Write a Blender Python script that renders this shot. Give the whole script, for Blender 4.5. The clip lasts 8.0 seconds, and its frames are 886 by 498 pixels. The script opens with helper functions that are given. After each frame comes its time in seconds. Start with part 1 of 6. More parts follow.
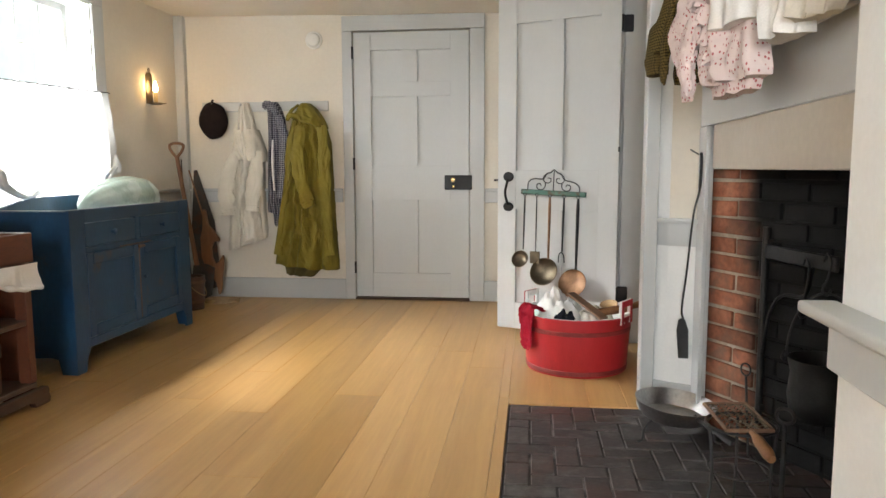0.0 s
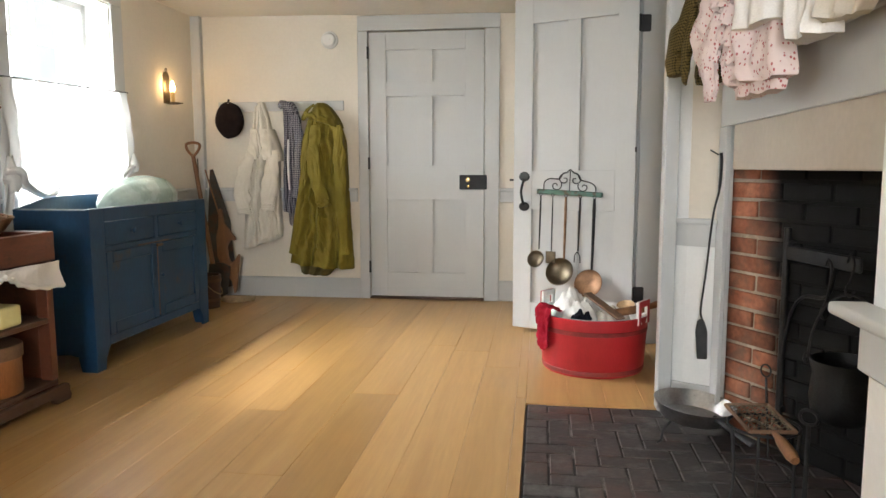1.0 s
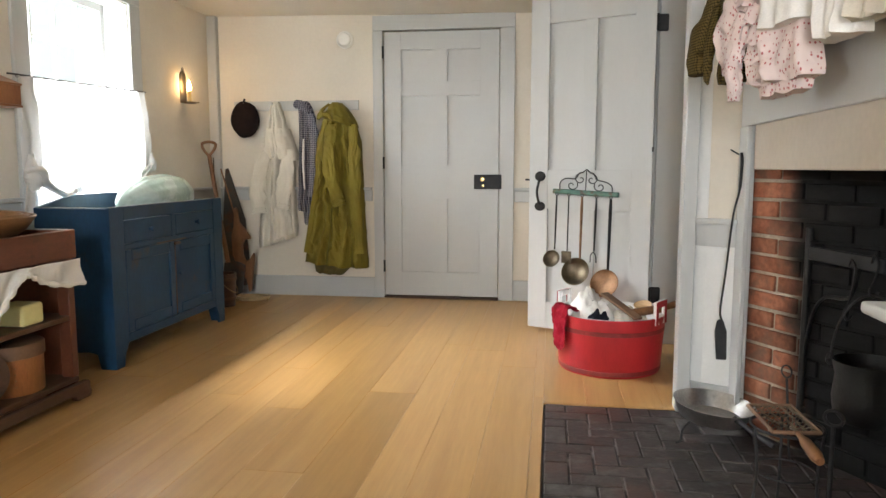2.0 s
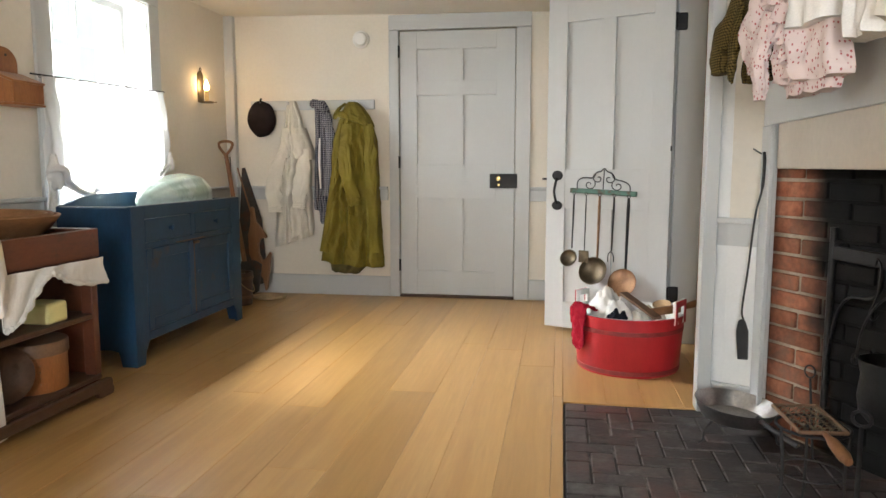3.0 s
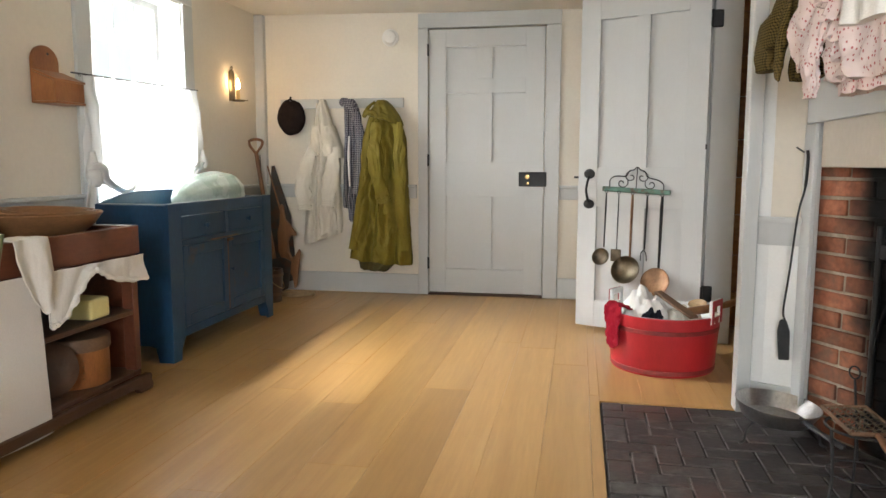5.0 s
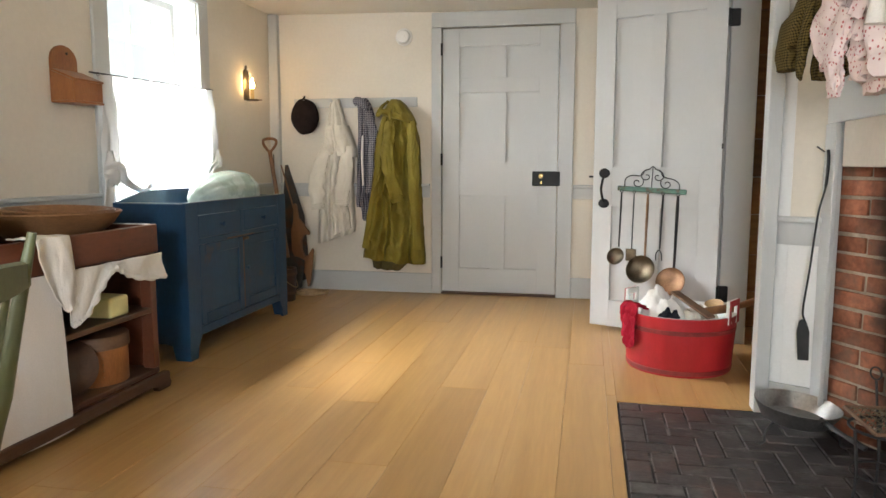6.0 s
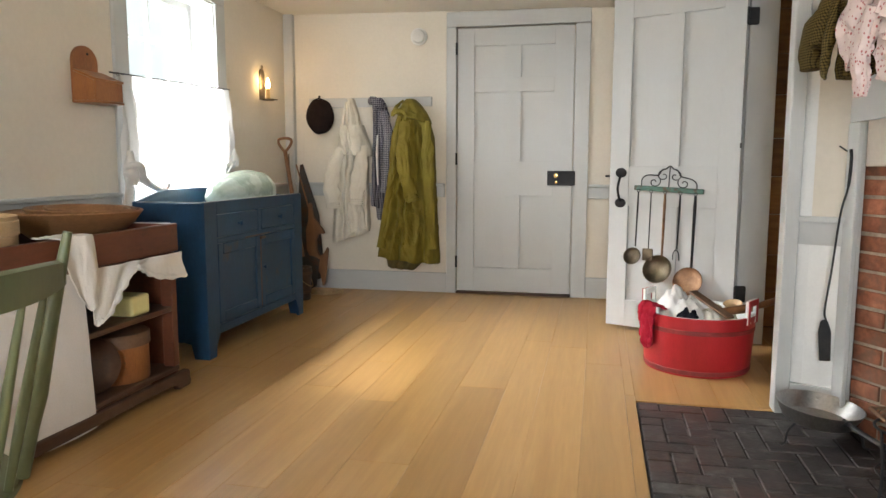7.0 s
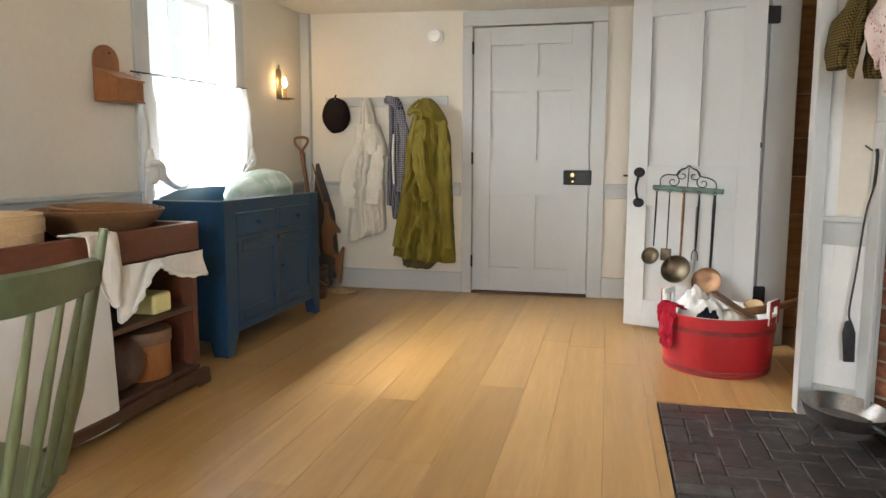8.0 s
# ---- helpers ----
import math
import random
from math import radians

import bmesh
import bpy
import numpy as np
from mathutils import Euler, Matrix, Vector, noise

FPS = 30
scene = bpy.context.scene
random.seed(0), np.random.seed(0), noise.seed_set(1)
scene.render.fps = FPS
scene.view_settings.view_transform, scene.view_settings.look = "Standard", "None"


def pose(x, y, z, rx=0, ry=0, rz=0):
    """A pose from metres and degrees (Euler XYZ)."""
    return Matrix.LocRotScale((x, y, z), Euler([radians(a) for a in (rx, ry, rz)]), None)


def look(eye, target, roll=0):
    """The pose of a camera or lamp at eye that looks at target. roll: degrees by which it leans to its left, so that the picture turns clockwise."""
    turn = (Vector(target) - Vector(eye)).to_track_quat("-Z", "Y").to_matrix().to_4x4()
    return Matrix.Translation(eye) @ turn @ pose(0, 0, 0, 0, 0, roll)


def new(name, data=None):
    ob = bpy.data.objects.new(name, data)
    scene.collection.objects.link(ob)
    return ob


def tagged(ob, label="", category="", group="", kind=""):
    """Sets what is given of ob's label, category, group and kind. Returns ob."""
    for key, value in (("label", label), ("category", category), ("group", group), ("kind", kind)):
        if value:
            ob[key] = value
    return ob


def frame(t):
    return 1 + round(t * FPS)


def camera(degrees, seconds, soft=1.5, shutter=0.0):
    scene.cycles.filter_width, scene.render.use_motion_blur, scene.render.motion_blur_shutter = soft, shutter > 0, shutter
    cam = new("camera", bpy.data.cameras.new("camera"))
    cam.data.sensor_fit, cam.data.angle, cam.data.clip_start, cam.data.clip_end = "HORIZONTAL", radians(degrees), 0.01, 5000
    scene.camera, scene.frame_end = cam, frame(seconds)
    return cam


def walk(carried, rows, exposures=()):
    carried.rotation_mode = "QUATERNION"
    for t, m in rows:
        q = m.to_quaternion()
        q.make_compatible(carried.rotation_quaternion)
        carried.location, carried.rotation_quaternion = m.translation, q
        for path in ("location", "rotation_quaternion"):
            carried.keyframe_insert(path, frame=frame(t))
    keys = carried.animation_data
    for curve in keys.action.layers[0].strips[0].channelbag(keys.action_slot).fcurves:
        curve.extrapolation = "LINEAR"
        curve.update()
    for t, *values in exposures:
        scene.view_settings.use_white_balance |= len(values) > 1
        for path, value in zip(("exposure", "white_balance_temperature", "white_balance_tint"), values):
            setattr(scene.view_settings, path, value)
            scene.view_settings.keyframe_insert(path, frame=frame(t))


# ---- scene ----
cam = camera(63.3, 8.0)
PATH = [
    (0, (-0.007, 0.063, 1.006), (-0.247, 2.036, 0.782), -0.2),
    (0.5, (-0.021, 0.059, 1.005), (-0.277, 2.03, 0.781), -0.1),
    (1, (-0.039, 0.053, 1.007), (-0.307, 2.022, 0.782), -0.1),
    (1.5, (-0.057, 0.048, 1.005), (-0.337, 2.015, 0.78), -0.0),
    (3, (-0.117, 0.03, 1.006), (-0.438, 1.991, 0.778), 0.0),
    (3.5, (-0.138, 0.025, 1.007), (-0.471, 1.984, 0.776), 0.1),
    (4, (-0.156, 0.021, 1.007), (-0.501, 1.978, 0.775), 0.1),
    (4.5, (-0.178, 0.016, 1.006), (-0.535, 1.97, 0.774), 0.1),
    (6, (-0.235, 0.002, 1.006), (-0.626, 1.949, 0.771), 0.1),
    (6.5, (-0.257, -0.004, 1.004), (-0.659, 1.941, 0.77), 0.2),
    (7, (-0.275, -0.01, 1.007), (-0.691, 1.932, 0.77), 0.1),
    (7.5, (-0.299, -0.015, 1.006), (-0.726, 1.924, 0.769), 0.2),
    (8, (-0.32, -0.019, 1.004), (-0.762, 1.917, 0.766), 0.2),
]
walk(cam, [(t, look(eye, target, roll)) for t, eye, target, roll in PATH])

# ---- world and light ----
world = bpy.data.worlds.new("world")
scene.world = world
world.use_nodes = True
wn = world.node_tree.nodes
sky = wn.new("ShaderNodeTexSky")
sky.sky_type, sky.sun_disc = "NISHITA", False
sky.sun_elevation, sky.sun_rotation = radians(47), radians(-71)
wn["Background"].inputs[1].default_value = 0.12
world.node_tree.links.new(sky.outputs[0], wn["Background"].inputs[0])
scene.view_settings.exposure = 0.15


def sun_light(strength, target):
    data = bpy.data.lights.new("sun", "SUN")
    data.energy, data.angle, data.color = strength, radians(10), (1.0, 0.95, 0.88)
    ob = new("sun", data)
    ob.matrix_world = look((0, 0, 0), target)
    return ob


sun_light(9.0, (0.83, -0.30, -1.0))


def window_light(name, m, width, height, watts, colour):
    data = bpy.data.lights.new(name, "AREA")
    data.shape, data.size, data.size_y = "RECTANGLE", width, height
    data.energy, data.color = watts, colour
    ob = new(name, data)
    ob.matrix_world = m
    return ob


DAY = (0.93, 0.965, 1.0)
window_light("open_sky", look((-5.7, 3.3, 2.5), (-2.7, 3.9, 1.45)), 4.2, 1.4, 800, DAY)
window_light("open_sky", look((-5.57, 4.4, 4.33), (-2.75, 3.9, 1.4)), 3.8, 2.4, 5600, DAY)
window_light("window_daylight", look((-3.04, -1.25, 1.42), (0.2, 0.3, 1.1)), 0.84, 1.14, 54, DAY)
window_light("window_daylight", look((-0.15, -2.74, 1.42), (0.0, -0.6, 0.7)), 0.84, 1.14, 115, (0.91, 0.955, 1.0))


# ---- materials ----
def mat(name, c1, c2, scale=6.0, rough=0.6, metal=0.0, bump=0.15, fine=90.0, stretch=(1, 1, 1), rand=0.0, spec=0.5, grain=0.12, contrast=(0.3, 0.7), crease=0.0):
    m = bpy.data.materials.new(name)
    m.use_nodes = True
    n, l = m.node_tree.nodes, m.node_tree.links
    b = n["Principled BSDF"]
    co = n.new("ShaderNodeTexCoord")
    mp = n.new("ShaderNodeMapping")
    mp.inputs["Scale"].default_value = stretch
    l.new(co.outputs["Object"], mp.inputs["Vector"])
    info = None
    if rand:
        info = n.new("ShaderNodeObjectInfo")
        sc = n.new("ShaderNodeVectorMath")
        sc.operation = "SCALE"
        sc.inputs[0].default_value = (37.0, 11.0, 23.0)
        l.new(info.outputs["Random"], sc.inputs["Scale"])
        l.new(sc.outputs[0], mp.inputs["Location"])
    big = n.new("ShaderNodeTexNoise")
    big.inputs["Scale"].default_value, big.inputs["Detail"].default_value = scale, 5
    small = n.new("ShaderNodeTexNoise")
    small.inputs["Scale"].default_value, small.inputs["Detail"].default_value = fine, 3
    l.new(mp.outputs[0], big.inputs["Vector"])
    l.new(mp.outputs[0], small.inputs["Vector"])
    ramp = n.new("ShaderNodeValToRGB")
    ramp.color_ramp.elements[0].position, ramp.color_ramp.elements[1].position = contrast
    ramp.color_ramp.elements[0].color, ramp.color_ramp.elements[1].color = (*c1, 1), (*c2, 1)
    l.new(big.outputs["Fac"], ramp.inputs[0])
    hsv = n.new("ShaderNodeHueSaturation")
    rng = n.new("ShaderNodeMapRange")
    rng.inputs["To Min"].default_value, rng.inputs["To Max"].default_value = 1 - grain, 1 + grain
    rng.inputs["From Min"].default_value, rng.inputs["From Max"].default_value = 0.3, 0.7
    l.new(small.outputs["Fac"], rng.inputs["Value"])
    value = rng.outputs[0]
    if rand:
        r2 = n.new("ShaderNodeMapRange")
        r2.inputs["To Min"].default_value, r2.inputs["To Max"].default_value = 1 - rand, 1 + rand
        l.new(info.outputs["Random"], r2.inputs["Value"])
        mul = n.new("ShaderNodeMath")
        mul.operation = "MULTIPLY"
        l.new(value, mul.inputs[0])
        l.new(r2.outputs[0], mul.inputs[1])
        value = mul.outputs[0]
    l.new(value, hsv.inputs["Value"])
    l.new(ramp.outputs[0], hsv.inputs["Color"])
    l.new(hsv.outputs[0], b.inputs["Base Color"])
    rr = n.new("ShaderNodeMapRange")
    rr.inputs["To Min"].default_value, rr.inputs["To Max"].default_value = max(0.04, rough - 0.08), min(1.0, rough + 0.08)
    l.new(big.outputs["Fac"], rr.inputs["Value"])
    l.new(rr.outputs[0], b.inputs["Roughness"])
    b.inputs["Metallic"].default_value = metal
    b.inputs["Specular IOR Level"].default_value = spec
    if bump:
        bp = n.new("ShaderNodeBump")
        bp.inputs["Strength"].default_value, bp.inputs["Distance"].default_value = bump, 0.004
        l.new(small.outputs["Fac"], bp.inputs["Height"])
        l.new(bp.outputs[0], b.inputs["Normal"])
        if crease:
            crease_bump(n, l, co, bp, crease)
    return m


def crease_bump(n, l, co, bp, strength):
    """Creases in hung cloth: a warped, upright noise under the weave's relief."""
    cm = n.new("ShaderNodeMapping")
    cm.inputs["Scale"].default_value = (1.0, 1.0, 0.42)
    cm.inputs["Rotation"].default_value = (0.25, 0.3, 0.0)
    cn = n.new("ShaderNodeTexNoise")
    cn.inputs["Scale"].default_value, cn.inputs["Detail"].default_value, cn.inputs["Distortion"].default_value = 6.5, 2.5, 1.4
    cb = n.new("ShaderNodeBump")
    cb.inputs["Strength"].default_value, cb.inputs["Distance"].default_value = strength, 0.05
    l.new(co.outputs["Object"], cm.inputs["Vector"])
    l.new(cm.outputs[0], cn.inputs["Vector"])
    l.new(cn.outputs["Fac"], cb.inputs["Height"])
    l.new(cb.outputs[0], bp.inputs["Normal"])


PLASTER = mat("plaster", (0.70, 0.645, 0.55), (0.75, 0.70, 0.61), 1.6, 0.85, bump=0.12, fine=45, grain=0.02, spec=0.2)
# Lintel's copy of the wall plaster, darkened: its shade is put into the colour.
SHADEPLASTER = mat("shade_dulled_plaster", (0.50, 0.455, 0.385), (0.58, 0.535, 0.46), 2.2, 0.85, bump=0.15, fine=45, grain=0.03, spec=0.2)
CEILING = mat("ceiling_plaster", (0.74, 0.70, 0.62), (0.79, 0.76, 0.69), 1.4, 0.9, bump=0.1, fine=40, grain=0.02, spec=0.2)
TRIM = mat("grey_paint", (0.50, 0.51, 0.50), (0.54, 0.55, 0.54), 2.0, 0.42, bump=0.03, fine=60, stretch=(1, 1, 0.6), grain=0.012, spec=0.4)
WHITE = mat("white_paint", (0.76, 0.76, 0.74), (0.81, 0.81, 0.79), 4.0, 0.5, bump=0.05, grain=0.02)
OAK = mat("oak_boards", (0.395, 0.222, 0.074), (0.485, 0.292, 0.113), 2.2, 0.32, bump=0.05, fine=26, stretch=(3.2, 0.22, 3.2), rand=0.085, grain=0.045, spec=0.5)
BLUE = mat("blue_paint", (0.004, 0.028, 0.070), (0.010, 0.052, 0.118), 4.0, 0.45, bump=0.12, fine=70, stretch=(1, 1, 0.4), grain=0.12)
WORN = mat("worn_wood", (0.10, 0.05, 0.025), (0.17, 0.09, 0.045), 9.0, 0.6, bump=0.2)
RUST = mat("red_brown_paint", (0.105, 0.030, 0.013), (0.155, 0.048, 0.022), 5.0, 0.5, bump=0.15, fine=70, stretch=(1, 0.3, 1), grain=0.12)
DARKWOOD = mat("dark_brown_wood", (0.055, 0.026, 0.014), (0.10, 0.048, 0.026), 7.0, 0.5, bump=0.2, stretch=(1, 0.25, 1))
BROWNWOOD = mat("brown_wood", (0.16, 0.068, 0.025), (0.25, 0.115, 0.044), 6.0, 0.45, bump=0.15, stretch=(3, 3, 0.5))
BOWLWOOD = mat("bowl_wood", (0.19, 0.088, 0.034), (0.29, 0.145, 0.062), 7.0, 0.5, bump=0.12, stretch=(1, 0.3, 2))
PALEWOOD = mat("pale_wood", (0.50, 0.33, 0.17), (0.60, 0.42, 0.24), 6.0, 0.5, bump=0.1, stretch=(1, 1, 4))
RED = mat("red_paint", (0.33, 0.011, 0.018), (0.43, 0.018, 0.027), 5.0, 0.42, bump=0.1, stretch=(2, 2, 0.5), grain=0.06)
IRON = mat("black_iron", (0.013, 0.013, 0.0135), (0.030, 0.030, 0.031), 14.0, 0.5, metal=0.5, bump=0.3, fine=120)
STEEL = mat("steel", (0.36, 0.35, 0.34), (0.52, 0.51, 0.49), 9.0, 0.36, metal=1.0, bump=0.08)
PEWTER = mat("tarnished_brass", (0.11, 0.09, 0.065), (0.22, 0.18, 0.12), 12.0, 0.5, metal=1.0, bump=0.15)
COPPER = mat("copper", (0.20, 0.115, 0.065), (0.35, 0.205, 0.12), 16.0, 0.5, metal=1.0, bump=0.25, fine=60)
BRASS = mat("brass", (0.62, 0.44, 0.16), (0.75, 0.56, 0.25), 9.0, 0.25, metal=1.0, bump=0.05)
BRICK = mat("red_brick", (0.23, 0.078, 0.040), (0.37, 0.15, 0.085), 12.0, 0.85, bump=0.5, fine=55, rand=0.30, grain=0.22, spec=0.2)


def add_knots(m):
    """Sparse dark knots and long streaks of grain in the boards."""
    n, l = m.node_tree.nodes, m.node_tree.links
    b = n["Principled BSDF"]
    old = b.inputs["Base Color"].links[0].from_socket
    co = n.new("ShaderNodeNewGeometry")
    mp = n.new("ShaderNodeMapping")
    mp.inputs["Scale"].default_value = (2.6, 1.15, 1.0)
    v = n.new("ShaderNodeTexVoronoi")
    v.inputs["Scale"].default_value = 0.75
    l.new(co.outputs["Position"], mp.inputs["Vector"])
    l.new(mp.outputs[0], v.inputs["Vector"])
    ramp = n.new("ShaderNodeValToRGB")
    e = ramp.color_ramp.elements
    e[0].position, e[0].color = 0.022, (0.45, 0.36, 0.27, 1)
    e[1].position, e[1].color = 0.085, (1, 1, 1, 1)
    l.new(v.outputs["Distance"], ramp.inputs[0])
    gm = n.new("ShaderNodeMapping")
    gm.inputs["Scale"].default_value = (26.0, 1.1, 1.0)
    grain = n.new("ShaderNodeTexNoise")
    grain.inputs["Scale"].default_value, grain.inputs["Detail"].default_value, grain.inputs["Distortion"].default_value = 1.0, 5.0, 0.8
    l.new(co.outputs["Position"], gm.inputs["Vector"])
    l.new(gm.outputs[0], grain.inputs["Vector"])
    gr = n.new("ShaderNodeValToRGB")
    gr.color_ramp.elements[0].position, gr.color_ramp.elements[0].color = 0.30, (0.92, 0.895, 0.86, 1)
    gr.color_ramp.elements[1].position, gr.color_ramp.elements[1].color = 0.70, (1.04, 1.045, 1.05, 1)
    l.new(grain.outputs["Fac"], gr.inputs[0])
    for sock in (ramp.outputs[0], gr.outputs[0]):
        mix = n.new("ShaderNodeMix")
        mix.data_type, mix.blend_type = "RGBA", "MULTIPLY"
        mix.inputs["Factor"].default_value = 1.0
        l.new(old, mix.inputs["A"])
        l.new(sock, mix.inputs["B"])
        old = mix.outputs["Result"]
    l.new(old, b.inputs["Base Color"])


add_knots(OAK)
MORTAR = mat("mortar", (0.30, 0.25, 0.19), (0.46, 0.39, 0.31), 14.0, 0.9, bump=0.5, fine=90, spec=0.2)
SOOT = mat("sooty_brick", (0.003, 0.003, 0.003), (0.008, 0.0075, 0.007), 8.0, 0.9, bump=0.5, fine=60, rand=0.25, spec=0.2)
HEARTH = mat("hearth_brick", (0.014, 0.012, 0.012), (0.058, 0.048, 0.045), 6.0, 0.5, bump=0.45, fine=50, rand=0.30, grain=0.2, spec=0.4)
HMORTAR = mat("hearth_mortar", (0.035, 0.031, 0.030), (0.26, 0.24, 0.23), 5.0, 0.9, bump=0.4, spec=0.2, contrast=(0.50, 0.76))
GREEN = mat("sage_green_paint", (0.084, 0.100, 0.046), (0.125, 0.145, 0.072), 5.0, 0.38, bump=0.06, stretch=(1, 1, 0.4), grain=0.06)
BARGREEN = mat("verdigris_paint", (0.06, 0.14, 0.11), (0.10, 0.20, 0.155), 18.0, 0.6, bump=0.3)
LINEN = mat("white_linen", (0.72, 0.705, 0.67), (0.81, 0.795, 0.76), 5.0, 0.9, bump=0.25, fine=200, grain=0.04, spec=0.1, crease=0.35)
CREAM = mat("cream_cotton", (0.62, 0.58, 0.49), (0.72, 0.68, 0.59), 5.0, 0.9, bump=0.25, fine=200, grain=0.04, spec=0.1, crease=0.35)
OLIVE = mat("olive_cotton", (0.145, 0.112, 0.012), (0.200, 0.158, 0.020), 5.0, 0.7, bump=0.2, fine=180, grain=0.06, spec=0.25, crease=0.8)
FELT = mat("dark_felt", (0.012, 0.008, 0.008), (0.022, 0.015, 0.014), 20.0, 0.95, bump=0.4, fine=160, spec=0.1)
BLACKCLOTH = mat("black_cloth", (0.008, 0.009, 0.014), (0.016, 0.017, 0.024), 20.0, 0.95, bump=0.3, spec=0.1)
REDCLOTH = mat("red_cloth", (0.22, 0.006, 0.016), (0.30, 0.012, 0.026), 14.0, 0.9, bump=0.35, fine=160, spec=0.1, crease=0.35)
COTTON = mat("smooth_white_cotton", (0.66, 0.64, 0.61), (0.72, 0.70, 0.67), 2.5, 0.9, bump=0.15, fine=200, grain=0.03, spec=0.1, crease=0.06)
BUTTER = mat("pale_yellow_block", (0.70, 0.64, 0.27), (0.78, 0.72, 0.34), 6.0, 0.45, bump=0.12, fine=40, grain=0.03)
SQUASH = mat("pale_green_skin", (0.36, 0.47, 0.41), (0.50, 0.60, 0.54), 5.0, 0.27, bump=0.15, fine=50, grain=0.08)
SAWSTEEL = mat("dark_saw_steel", (0.045, 0.040, 0.036), (0.085, 0.075, 0.066), 7.0, 0.5, metal=0.6, bump=0.15)
ROPE = mat("rope", (0.28, 0.19, 0.10), (0.40, 0.29, 0.16), 30.0, 0.9, bump=0.5)
PLANKWALL = mat("stained_planks", (0.20, 0.085, 0.022), (0.34, 0.16, 0.05), 5.0, 0.55, bump=0.2, stretch=(0.5, 4, 6), rand=0.3)
PLASTIC = mat("white_plastic", (0.78, 0.77, 0.73), (0.82, 0.81, 0.77), 5.0, 0.4, bump=0.0, grain=0.01)
BOXPAINT = mat("orange_brown_wood", (0.22, 0.075, 0.021), (0.33, 0.13, 0.040), 6.0, 0.42, bump=0.12, stretch=(2, 2, 0.5))
CANDLE = mat("candle_wax", (0.62, 0.42, 0.16), (0.72, 0.52, 0.22), 8.0, 0.5, bump=0.05)


def patches(m, colour, low, high, scale, amount):
    """Overlay irregular worn or dusty patches of another colour."""
    n, l = m.node_tree.nodes, m.node_tree.links
    b = n["Principled BSDF"]
    old = b.inputs["Base Color"].links[0].from_socket
    geo = n.new("ShaderNodeNewGeometry")
    nz = n.new("ShaderNodeTexNoise")
    nz.inputs["Scale"].default_value, nz.inputs["Detail"].default_value, nz.inputs["Roughness"].default_value = scale, 9.0, 0.65
    l.new(geo.outputs["Position"], nz.inputs["Vector"])
    rng = n.new("ShaderNodeMapRange")
    rng.inputs["From Min"].default_value, rng.inputs["From Max"].default_value = low, high
    rng.inputs["To Max"].default_value = amount
    l.new(nz.outputs["Fac"], rng.inputs["Value"])
    mix = n.new("ShaderNodeMix")
    mix.data_type = "RGBA"
    mix.inputs["B"].default_value = (*colour, 1)
    l.new(rng.outputs[0], mix.inputs["Factor"])
    l.new(old, mix.inputs["A"])
    l.new(mix.outputs["Result"], b.inputs["Base Color"])


patches(BLUE, (0.055, 0.040, 0.028), 0.60, 0.68, 5.0, 0.75)
patches(RUST, (0.035, 0.016, 0.010), 0.56, 0.66, 6.0, 0.7)
patches(RED, (0.22, 0.010, 0.014), 0.55, 0.68, 5.0, 0.6)
patches(BARGREEN, (0.10, 0.055, 0.03), 0.50, 0.58, 22.0, 0.8)
patches(HEARTH, (0.19, 0.18, 0.17), 0.52, 0.76, 7.0, 0.6)
patches(HEARTH, (0.085, 0.034, 0.024), 0.50, 0.64, 2.6, 0.65)
patches(BRICK, (0.13, 0.085, 0.06), 0.50, 0.66, 9.0, 0.7)
patches(SAWSTEEL, (0.10, 0.045, 0.02), 0.50, 0.62, 9.0, 0.8)
patches(GREEN, (0.05, 0.055, 0.025), 0.56, 0.68, 7.0, 0.5)
patches(STEEL, (0.12, 0.10, 0.085), 0.55, 0.72, 7.0, 0.6)
patches(COPPER, (0.16, 0.085, 0.05), 0.50, 0.66, 16.0, 0.7)


def glow(name, colour, strength):
    m = bpy.data.materials.new(name)
    m.use_nodes = True
    b = m.node_tree.nodes["Principled BSDF"]
    b.inputs["Base Color"].default_value = (*colour, 1)
    b.inputs["Emission Color"].default_value = (*colour, 1)
    b.inputs["Emission Strength"].default_value = strength
    return m


FLAME = glow("lamp_flame", (1.0, 0.62, 0.26), 130.0)
BACKDROP = glow("bright_outdoors", (0.95, 0.98, 1.0), 0.88)


def glass_mat():
    m = bpy.data.materials.new("window_glass")
    m.use_nodes = True
    b = m.node_tree.nodes["Principled BSDF"]
    b.inputs["Transmission Weight"].default_value = 1.0
    b.inputs["Roughness"].default_value = 0.0
    b.inputs["IOR"].default_value = 1.45
    return m


GLASS = glass_mat()


